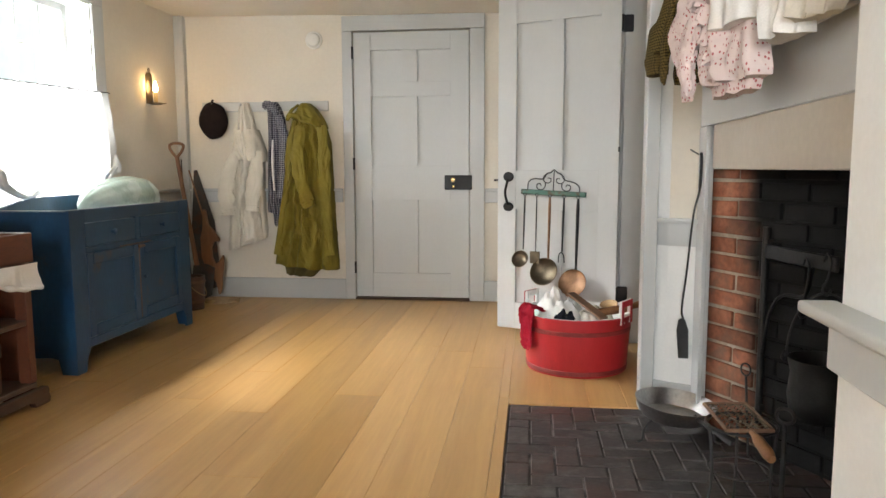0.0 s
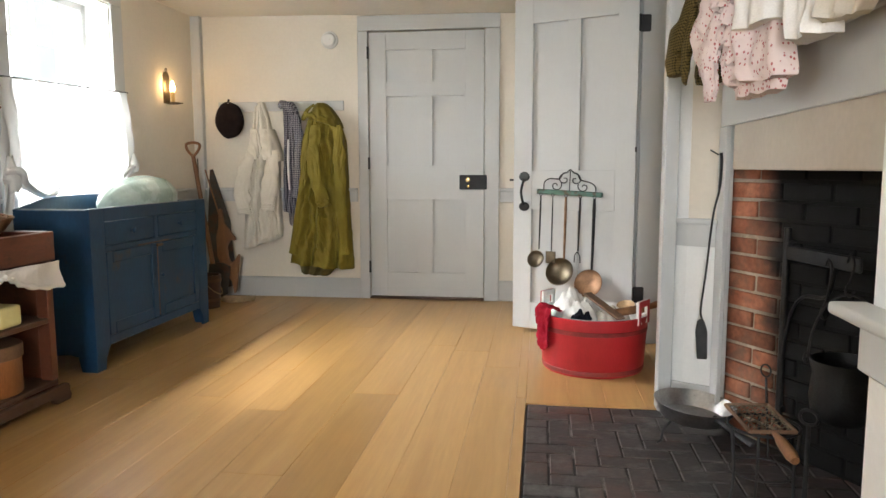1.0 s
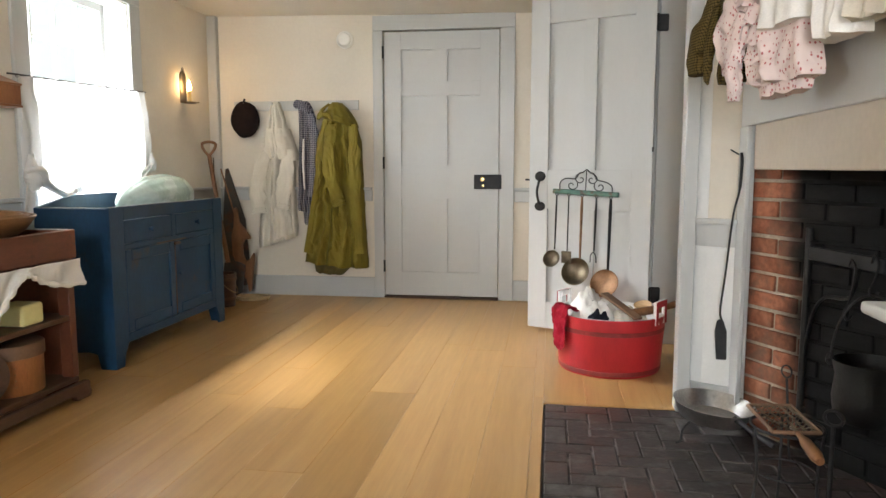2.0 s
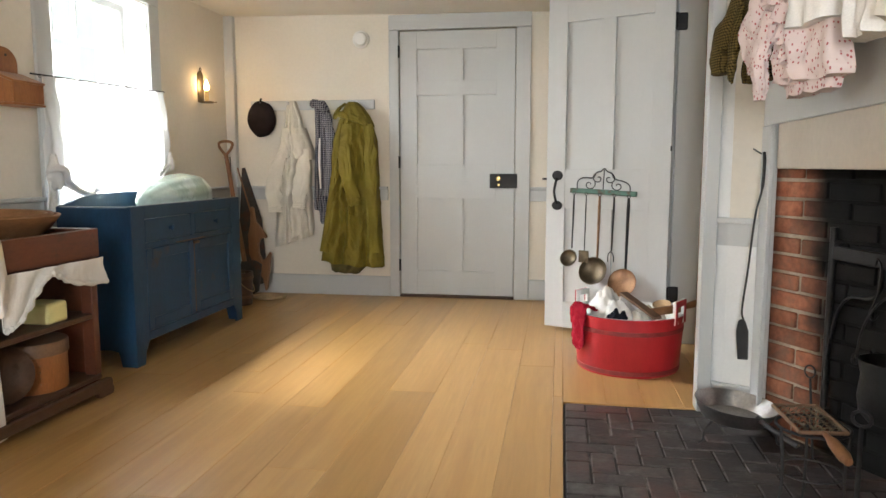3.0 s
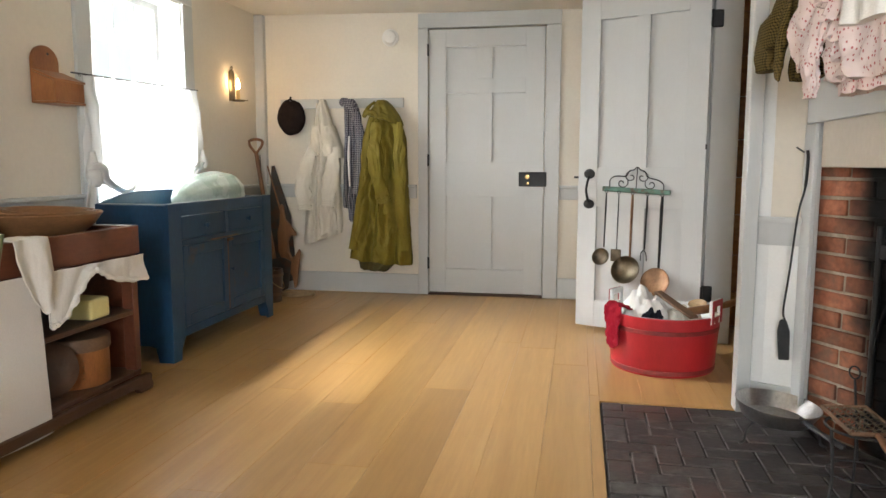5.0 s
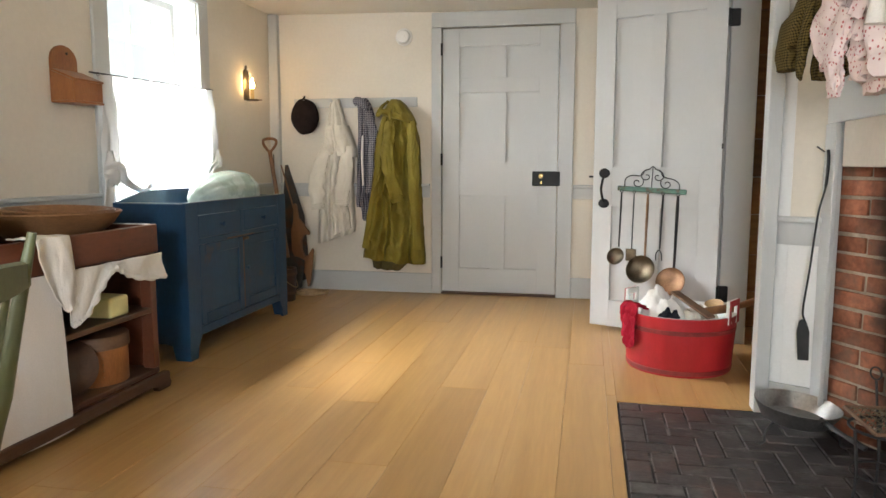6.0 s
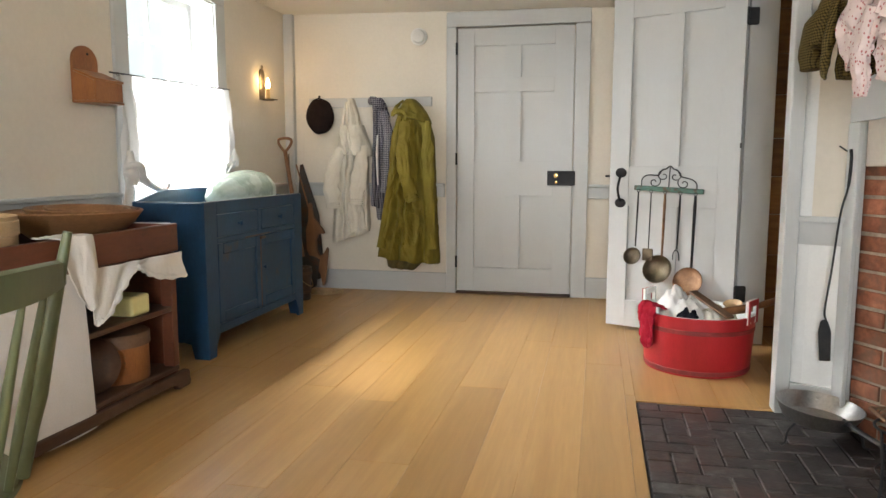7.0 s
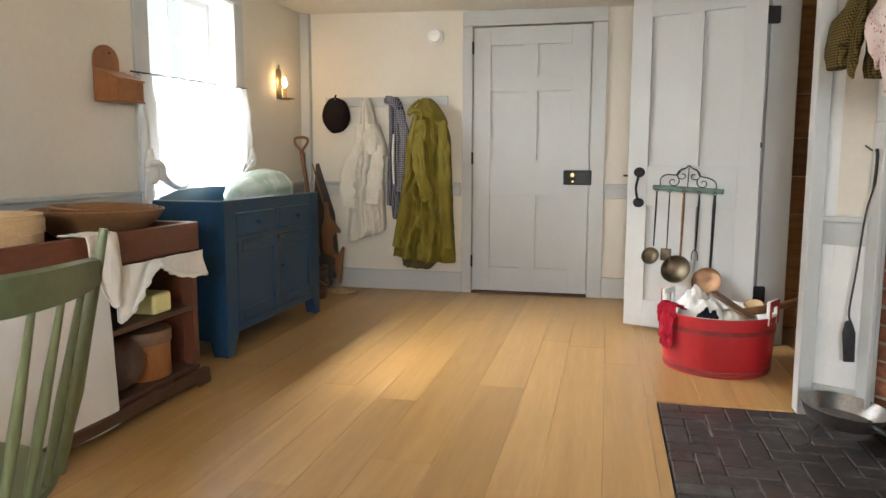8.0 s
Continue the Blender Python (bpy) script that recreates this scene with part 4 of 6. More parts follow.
def smock():
    t = thing("smock", (-2.19, FAR, 0.4), "long cream white cotton smock hung on a peg", "garment")
    b = cloth_body([(1.505, -2.205, -2.148, 0.05), (1.42, -2.222, -2.12, 0.07), (1.26, -2.252, -2.085, 0.085), (1.08, -2.272, -2.03, 0.08), (0.85, -2.295, -2.035, 0.075), (0.65, -2.322, -2.032, 0.07), (0.50, -2.335, -2.022, 0.07), (0.42, -2.34, -2.03, 0.06)], FARWALL, 2.0, 0.018, ring=110, steps=60, seed=1.3, crumple=0.011, slant=0.10)
    part("body", b, CREAM, t)
    part("front_flap", cloth_body([(0.78, -2.24, -2.10, 0.085), (0.60, -2.225, -2.05, 0.092), (0.47, -2.215, -2.035, 0.09)], FARWALL, 1.4, 0.012, steps=24, seed=4.2, crumple=0.008, slant=0.07), CREAM, t)
    part("yoke", cloth_body([(1.30, -2.25, -2.07, 0.092), (1.12, -2.275, -2.005, 0.10), (1.07, -2.262, -2.0, 0.095)], FARWALL, 2.6, 0.012, steps=20, seed=2.2, crumple=0.010, slant=-0.02), CREAM, t)
    part("sleeve", sleeve([(-2.235, 0.08, 1.13), (-2.285, 0.10, 0.98), (-2.308, 0.115, 0.82), (-2.302, 0.105, 0.69)], [0.032, 0.050, 0.064, 0.066, 0.050], FARWALL, seed=2, crumple=0.20, flat=0.26), CREAM, t)
    part("sleeve", sleeve([(-2.055, 0.10, 1.14), (-2.06, 0.135, 0.98), (-2.083, 0.145, 0.83), (-2.092, 0.135, 0.725)], [0.036, 0.054, 0.062, 0.062, 0.046], FARWALL, seed=7, crumple=0.20, flat=0.26), CREAM, t)
    part("cuff", sleeve([(-2.302, 0.105, 0.70), (-2.300, 0.105, 0.678), (-2.298, 0.105, 0.652)], [0.054, 0.057, 0.056], FARWALL, crumple=0.05, flat=0.30), CREAM, t)
    part("cuff", sleeve([(-2.092, 0.135, 0.735), (-2.094, 0.135, 0.712), (-2.096, 0.135, 0.688)], [0.050, 0.053, 0.052], FARWALL, crumple=0.05, flat=0.30), CREAM, t)


def check_shirt():
    t = thing("shirt", (-1.95, FAR, 0.58), "navy and white checked cotton shirt hung on a peg", "garment")
    b = cloth_body([(1.505, -1.965, -1.92, 0.05), (1.46, -1.985, -1.89, 0.085), (1.38, -1.985, -1.865, 0.085), (1.21, -1.985, -1.85, 0.09), (0.95, -2.0, -1.86, 0.085), (0.72, -2.01, -1.872, 0.08), (0.665, -2.008, -1.878, 0.07)], FARWALL, 2.3, 0.018, steps=50, seed=3.1, slant=-0.03)
    part("body", b, NAVYCHECK, t)
    part("tail", cloth_body([(0.74, -1.985, -1.875, 0.05), (0.56, -1.965, -1.885, 0.04)], FARWALL, 2.0, 0.010, steps=14, seed=1.9, slant=-0.03), NAVYCHECK, t)
    part("sleeve", sleeve([(-1.885, 0.10, 1.40), (-1.845, 0.11, 1.22), (-1.855, 0.11, 0.98), (-1.885, 0.10, 0.78)], [0.030, 0.038, 0.036, 0.030], FARWALL, seed=4), NAVYCHECK, t)
    part("placket", sleeve([(-1.925, 0.125, 1.22), (-1.93, 0.13, 1.05), (-1.925, 0.125, 0.84)], [0.006, 0.009, 0.006], FARWALL, seed=6), LINEN, t, "pale inside edge of the opening")
    part("collar", sleeve([(-2.0, 0.09, 1.455), (-1.975, 0.115, 1.48), (-1.93, 0.115, 1.465), (-1.90, 0.10, 1.42)], [0.014, 0.028, 0.030, 0.018], FARWALL, seed=5, crumple=0.25), NAVYCHECK, t)


def olive_coat():
    t = thing("coat", (-1.70, FAR, 0.24), "long olive green hooded cotton coat hung on a peg", "garment")
    b = cloth_body([(1.40, -1.745, -1.60, 0.09), (1.30, -1.795, -1.535, 0.12), (1.20, -1.812, -1.505, 0.135), (0.95, -1.832, -1.495, 0.145), (0.70, -1.862, -1.485, 0.15), (0.51, -1.892, -1.475, 0.155), (0.40, -1.918, -1.468, 0.155), (0.26, -1.955, -1.460, 0.145)], FARWALL, 2.6, 0.030, ring=130, steps=70, seed=5.7, crumple=0.016, slant=-0.05)
    part("body", b, OLIVE, t)
    part("lining", cloth_body([(0.34, -1.90, -1.49, 0.10), (0.19, -1.875, -1.66, 0.09)], FARWALL, 3.0, 0.012, steps=12, seed=6.2, slant=-0.02), mat("dark_olive_lining", (0.07, 0.055, 0.012), (0.10, 0.08, 0.02), 6, 0.8), t, "darker hem lining")
    part("hood", cloth_body([(1.490, -1.715, -1.655, 0.085), (1.455, -1.742, -1.612, 0.135), (1.40, -1.768, -1.565, 0.165), (1.355, -1.785, -1.535, 0.180), (1.335, -1.76, -1.528, 0.175)], FARWALL, 1.3, 0.014, ring=90, steps=24, seed=3.7, crumple=0.012, slant=-0.06), OLIVE, t)
    part("hood_brim", sleeve([(-1.715, 0.135, 1.475), (-1.762, 0.17, 1.425), (-1.792, 0.175, 1.365), (-1.745, 0.205, 1.395), (-1.700, 0.205, 1.385), (-1.685, 0.20, 1.33)], [0.008, 0.013, 0.014, 0.016, 0.014, 0.008], FARWALL, seed=8, crumple=0.2), OLIVE, t)
    part("front_fold", sleeve([(-1.735, 0.165, 1.36), (-1.775, 0.175, 1.18), (-1.800, 0.17, 0.95), (-1.845, 0.165, 0.65), (-1.895, 0.16, 0.36)], [0.018, 0.030, 0.026, 0.030, 0.036], FARWALL, seed=13, crumple=0.25, flat=0.5), OLIVE, t)
    part("sleeve", sleeve([(-1.545, 0.13, 1.32), (-1.520, 0.165, 1.08), (-1.515, 0.175, 0.78), (-1.492, 0.165, 0.36)], [0.030, 0.044, 0.040, 0.038], FARWALL, seed=9, crumple=0.28, flat=0.4), OLIVE, t)
    part("sleeve", sleeve([(-1.695, 0.17, 1.32), (-1.700, 0.22, 1.08), (-1.670, 0.235, 0.90), (-1.628, 0.225, 0.74)], [0.035, 0.055, 0.052, 0.046], FARWALL, seed=11, crumple=0.28, flat=0.4), OLIVE, t)
    part("cuff", sleeve([(-1.642, 0.226, 0.785), (-1.630, 0.226, 0.755), (-1.620, 0.224, 0.722)], [0.048, 0.050, 0.049], FARWALL, crumple=0.1, flat=0.4), OLIVE, t)


smock()
check_shirt()
olive_coat()


# ---- tools in the corner ----
def corner_tools():
    t = thing("garden_spade", (-2.50, 5.2, 0), "old spade with a wooden D-shaped handle leaning in the corner", "spade")
    a, b = Vector((-2.66, 5.25, 1.10)), Vector((-2.512, 5.20, 0.28))
    part("shaft", tube([a, b], [0.016, 0.019], 10), BROWNWOOD, t)
    part("grip", tube(curve([a + Vector((0, 0, -0.01)), a + Vector((-0.045, 0, 0.045)), a + Vector((-0.052, 0, 0.085)), a + Vector((0.0, 0, 0.098)), a + Vector((0.052, 0, 0.085)), a + Vector((0.045, 0, 0.045)), a + Vector((0, 0, -0.01))]), 0.011, 8), BROWNWOOD, t)
    bl = [(-0.085, 0.27), (-0.03, 0.29), (0.03, 0.29), (0.085, 0.27), (0.085, 0.06), (0.0, 0.0), (-0.085, 0.06)]
    part("blade", plate(bl, 0.006, pose(-2.49, 5.19, 0.002, -5, 6)), SAWSTEEL, t)
    s = thing("hand_saw", (-2.40, 5.3, 0), "large old saw with a carved brown handle leaning on the wall", "saw")
    blade = [(-2.575, 0.995), (-2.55, 1.0), (-2.41, 0.60), (-2.355, 0.10), (-2.53, 0.05), (-2.60, 0.45)]
    part("blade", plate(blade, 0.005, pose(-0.03, 5.335, 0, -4)), SAWSTEEL, s, "dark rusty steel blade")
    part("blade_edge", tube([(-2.578, 5.27, 0.995), (-2.455, 5.28, 0.55)], 0.006, 6), BROWNWOOD, s)
    h = [(-2.448, 0.70), (-2.425, 0.695), (-2.41, 0.585), (-2.375, 0.545), (-2.325, 0.48), (-2.322, 0.455), (-2.365, 0.458), (-2.39, 0.41), (-2.385, 0.33), (-2.36, 0.28), (-2.335, 0.30), (-2.30, 0.355), (-2.292, 0.33), (-2.305, 0.22), (-2.325, 0.06), (-2.345, 0.04), (-2.36, 0.14), (-2.42, 0.21), (-2.47, 0.33), (-2.475, 0.48), (-2.455, 0.56)]
    part("handle", plate(h, 0.028, pose(-0.03, 5.255, 0), bevel=0.006), BROWNWOOD, s, "carved brown wooden handle")
    r = thing("iron_rod", (-2.66, 5.3, 0), "thin rusty iron rod leaning in the corner", "rod")
    part("rod", tube([(-2.67, 5.34, 1.08), (-2.655, 5.31, 0.85), (-2.60, 5.30, 0.004)], [0.004, 0.006, 0.006], 6), SAWSTEEL, r)
    c = thing("rope_coil", (-2.30, 5.15, 0), "loose coil of tan rope on the floor", "rope")
    part("coil", tube([(-2.32 + (0.13 + 0.02 * math.sin(a * 0.7)) * math.cos(a), 5.17 + (0.085 + 0.012 * math.cos(a * 0.9)) * math.sin(a), 0.008 + 0.0035 * a / 3) for a in np.linspace(0, 6.2 * math.pi, 120)], 0.007, 6), ROPE, c)
    k = thing("wooden_pail", (-2.44, 4.86, 0), "small dark wooden stave pail standing on the floor", "pail")
    part("wall", lathe([(0.0, 0.0), (0.085, 0.0), (0.098, 0.24), (0.088, 0.24), (0.078, 0.02), (0.0, 0.02)], 28, pose(-2.43, 4.93, 0)), DARKWOOD, k)
    for z in (0.05, 0.19):
        part("hoop", lathe([(0.0885 + 0.055 * z, z), (0.0905 + 0.055 * z, z + 0.002), (0.0905 + 0.055 * z, z + 0.02), (0.0885 + 0.055 * z, z + 0.022)], 28, pose(-2.43, 4.93, 0)), WORN, k)
    part("bail", tube(curve([(-2.43, 4.845, 0.22), (-2.36, 4.86, 0.14), (-2.325, 4.93, 0.10), (-2.36, 5.0, 0.14), (-2.43, 5.015, 0.22)]), 0.004, 6), ROPE, k)


corner_tools()


# ---- wash bench ----
def wash_bench():
    x, e = -2.100, 2.862
    t = thing("wash_bench", (-2.38, 2.2, 0), "red-brown painted open bench with a trough top and shelves", "bench")
    part("apron", box(x - 0.022, x, 1.30, e, 0.616, 0.741, 0.004), RUST, t)
    part("end_board", box(-2.665, x - 0.0225, e - 0.024, e - 0.001, 0.0, 0.737, 0.003), RUST, t)
    part("end_board", box(-2.665, x - 0.0225, 1.30, 1.324, 0.0, 0.737, 0.003), RUST, t)
    part("corner_post", box(x - 0.055, x - 0.002, e - 0.065, e - 0.0245, 0.102, 0.615, 0.003), RUST, t)
    part("back_board", box(-2.69, -2.666, 1.30, e, 0.05, 0.78, 0.003), RUST, t)
    part("trough_floor", box(-2.665, x - 0.023, 1.325, e - 0.0245, 0.640, 0.655, 0), IRON, t, "dark lined trough")
    part("liner_edge", box(-2.60, x - 0.03, e - 0.024, e - 0.004, 0.738, 0.741, 0.001), STEEL, t, "thin metal liner edge")
    part("shelf", box(-2.665, x - 0.004, 1.325, e - 0.025, 0.352, 0.376, 0.004), DARKWOOD, t)
    part("shelf", box(-2.665, x - 0.001, 1.325, e - 0.025, 0.078, 0.101, 0.004), DARKWOOD, t)
    plinth = [(1.30, 0.0), (1.40, 0.0), (1.42, 0.035), (2.74, 0.032), (2.765, 0.026), (2.78, 0.003), (2.868, 0.003), (2.876, 0.025), (2.866, 0.045), (2.868, 0.065), (2.86, 0.0775), (1.30, 0.0775)]
    part("plinth", plate(plinth, -0.030, pose(x, 0, 0, 0, 0, 90), bevel=0.003), DARKWOOD, t)


wash_bench()


def skirt():
    t = thing("cloth_skirt", (-2.10, 1.9, 0.62), "white cotton skirt pinned along the bench and drawn up", "cloth")

    def drop(u, v):
        y = 1.35 + 0.870 * u
        return (-2.086 + 0.004 * math.sin(13 * u + 2 * v) + 0.003 * wob(u * 9, v * 4), y + 0.035 * v * u, 0.616 - v * 0.590 - 0.004 * math.sin(9 * u) * v)

    hem = curve([(2.262, 0.418), (2.295, 0.422), (2.352, 0.449), (2.418, 0.515), (2.476, 0.570), (2.526, 0.590), (2.57, 0.571), (2.627, 0.544), (2.729, 0.519), (2.858, 0.510)], 6)

    def gather(u, v):
        p = hem[min(len(hem) - 1, int(u * (len(hem) - 1)))]
        q = hem[min(len(hem) - 1, int(u * (len(hem) - 1)) + 1)]
        f = u * (len(hem) - 1) % 1.0
        y, zz = p[0] + (q[0] - p[0]) * f, p[1] + (q[1] - p[1]) * f
        top = 0.616
        return (-2.082 + 0.006 * math.sin(22 * u + 5 * v) + 0.012 * v, y, top + (zz - top) * v)

    for p in hem:
        p.resize_3d()
    part("hanging_cloth", sheet(drop, 60, 24, 0.003), COTTON, t)
    part("gathered_cloth", sheet(gather, 50, 14, 0.003), LINEN, t)
    part("rolled_hem", tube([(-2.070 + 0.004 * math.sin(i * 1.7), p.x, p.y) for i, p in enumerate(hem)], [0.011 + 0.003 * math.sin(i * 1.3) for i in range(len(hem))], 9), LINEN, t)
    w = thing("towel", (-2.09, 2.24, 0.74), "white cotton towel draped over the bench edge", "towel")

    def over(u, v):
        s = v * 0.36
        lo, hi = 2.085 + 0.125 * v * v, 2.242 + 0.055 * math.sin(1.9 * v)
        y = lo + (hi - lo) * u
        if s < 0.08:
            return (-2.165 + s, y, 0.748 + 0.004 * wob(u * 8, v * 9))
        z = 0.748 - (s - 0.08) * (1.0 - 0.30 * abs(u - 0.4) * v)
        return (-2.066 + 0.009 * math.sin(8 * u + 1 + 2 * v) + 0.008 * wob(u * 4, v * 5), y, z)

    part("fabric", sheet(over, 26, 40, 0.004), LINEN, w)


skirt()


def bench_goods():
    t = thing("yellow_block", (-2.27, 2.72, 0.383), "pale yellow rounded block of soap on the shelf", "soap")
    part("block", box(-2.245, -2.118, 2.545, 2.665, 0.3765, 0.462, 0.016, seg=4), BUTTER, t)
    b = thing("bentwood_box", (-2.31, 2.68, 0.125), "round orange-brown bentwood box with a lid", "box")
    m = pose(-2.262, 2.60, 0.1015) @ Matrix.Diagonal((1.13, 1.13, 1.0, 1))
    part("wall", lathe([(0.0, 0.0), (0.128, 0.0), (0.13, 0.004), (0.13, 0.15), (0.0, 0.15)], 48, m, squash=0.92), BOXPAINT, b)
    part("lid", lathe([(0.1315, 0.148), (0.136, 0.15), (0.136, 0.196), (0.132, 0.202), (0.0, 0.203)], 48, m, squash=0.92), WORN, b, "darker worn lid")
    for z in (0.165, 0.19, 0.215, 0.24):
        a = radians(-38)
        part("tack", lathe([(0.0, 0.002), (0.003, 0.001), (0.0035, 0.0)], 8, pose(-2.262 + 0.1475 * math.cos(a), 2.60 + 0.1355 * math.sin(a), z - 0.023, 0, 90, -38)), COPPER, b)
    d = thing("wooden_dish", (-2.30, 2.42, 0.125), "dark turned wooden dish leaning on its rim", "dish")
    part("dish", lathe([(0.0, 0.035), (0.07, 0.032), (0.105, 0.006), (0.112, 0.0), (0.108, 0.0), (0.07, 0.022), (0.0, 0.026)], 40, pose(-2.215, 2.40, 0.208, 72, 0, 30)), DARKWOOD, d)
    for n, (r, h, z0, lab) in enumerate(((0.268, 0.150, 0.657, "large turned brown wooden bowl holding smaller bowls"), (0.215, 0.128, 0.688, "turned brown wooden bowl nested in a larger one"), (0.168, 0.100, 0.716, "small pale brown wooden bowl nested in others"))):
        c = (-2.400 + 0.008 * n, 2.585 + 0.03 * n, z0)
        k = thing("wooden_bowl", c, lab, "bowl", "nested wooden bowls")
        tilt = 1.5 * n
        prof = [(0.0, 0.0), (0.30 * r, 0.0), (0.62 * r, 0.30 * h), (0.86 * r, 0.66 * h), (r, h), (r - 0.004, h + 0.005), (r - 0.012, h + 0.003), (0.80 * r, 0.66 * h), (0.56 * r, 0.34 * h), (0.26 * r, 0.10 * h), (0.0, 0.09 * h)]
        part("bowl", lathe(prof, 56, pose(*c, 0, tilt)), BOWLWOOD, k)
    s = thing("wooden_sieve", (-2.40, 2.0, 0.657), "pale bentwood sieve hoop with flour inside", "sieve")
    m = pose(-2.385, 1.955, 0.662)
    part("hoop", lathe([(0.205, 0.0), (0.212, 0.0), (0.215, 0.165), (0.209, 0.165), (0.203, 0.0)], 56, m), PALEWOOD, s)
    part("outer_band", lathe([(0.2145, 0.10), (0.219, 0.102), (0.2195, 0.150), (0.215, 0.152)], 56, m), PALEWOOD, s)
    part("flour", lathe([(0.203, 0.10), (0.15, 0.125), (0.08, 0.13), (0.0, 0.128)], 40, m), LINEN, s, "white flour")


bench_goods()


# ---- chair ----
def green_chair():
    t = thing("windsor_chair", (-1.525, 0.916, 0), "sage green painted spindle-back wooden chair", "chair")
    cx, cy, ax, ay = -1.525, 0.916, 0.265, 0.275
    rings = []
    for s, z in ((0.0, 0.392), (0.80, 0.388), (0.95, 0.396), (1.0, 0.410), (0.985, 0.420), (0.93, 0.424), (0.86, 0.421), (0.5, 0.409), (0.0, 0.406)):
        rings.append([(cx + max(s, 1e-3) * ax * math.cos(a), cy + max(s, 1e-3) * ay * math.sin(a), z) for a in [2 * math.pi * k / 56 for k in range(56)]])
    part("seat", loft(rings), GREEN, t)
    ends = []
    for k in range(7):
        f = (k - 3) / 3
        base = Vector((-1.278 - 0.041 * f * f, cy + 0.171 * f, 0.420))
        top = Vector((-1.190 - 0.060 * f * f, cy + 0.214 * f, 0.788))
        ends.append((base, top))
        if abs(f) < 1:
            mid = base.lerp(top, 0.4)
            part("spindle", tube([base, mid, top.lerp(base, 0.03)], [0.008, 0.0105, 0.006], 10), GREEN, t)
        else:
            tip = base + (top - base) * 1.25
            part("post", tube([base, base.lerp(top, 0.25), base.lerp(top, 0.42), base.lerp(top, 0.75), top, tip], [0.0135, 0.0145, 0.0185, 0.014, 0.012, 0.008], 12), GREEN, t)
    rail_rings = []
    for i in range(33):
        f = -1.0 + 2.0 * i / 32
        p = Vector((-1.190 - 0.060 * f * f - 0.006, cy + 0.225 * f, 0.0))
        h0 = 0.766 + 0.010 * abs(f) ** 2
        h1 = 0.836 - 0.010 * abs(f) ** 3
        n = Vector((1, 0.65 * f, 0)).normalized()
        rail_rings.append([p + n * o + Vector((0.05 * (zz - 0.79), 0, zz)) for o, zz in ((-0.011, h0 + 0.004), (0.0, h0), (0.011, h0 + 0.004), (0.011, h1 - 0.005), (0.0, h1), (-0.011, h1 - 0.005))])
    part("crest_rail", loft(rail_rings), GREEN, t)
    for sx in (-1, 1):
        for sy in (-1, 1):
            a = Vector((cx + sx * 0.16, cy + sy * 0.15, 0.40))
            b = Vector((cx + sx * 0.235, cy + sy * 0.22, 0.0))
            part("leg", tube([a, a.lerp(b, 0.3), a.lerp(b, 0.5), a.lerp(b, 0.62), b], [0.014, 0.02, 0.021, 0.015, 0.012], 12), GREEN, t)
    for sy in (-1, 1):
        part("stretcher", tube([(cx - 0.2, cy + sy * 0.187, 0.2), (cx, cy + sy * 0.187, 0.2), (cx + 0.2, cy + sy * 0.187, 0.2)], [0.008, 0.013, 0.008], 8), GREEN, t)
    part("stretcher", tube([(cx, cy - 0.187, 0.2), (cx, cy, 0.2), (cx, cy + 0.187, 0.2)], [0.008, 0.013, 0.008], 8), GREEN, t)


green_chair()


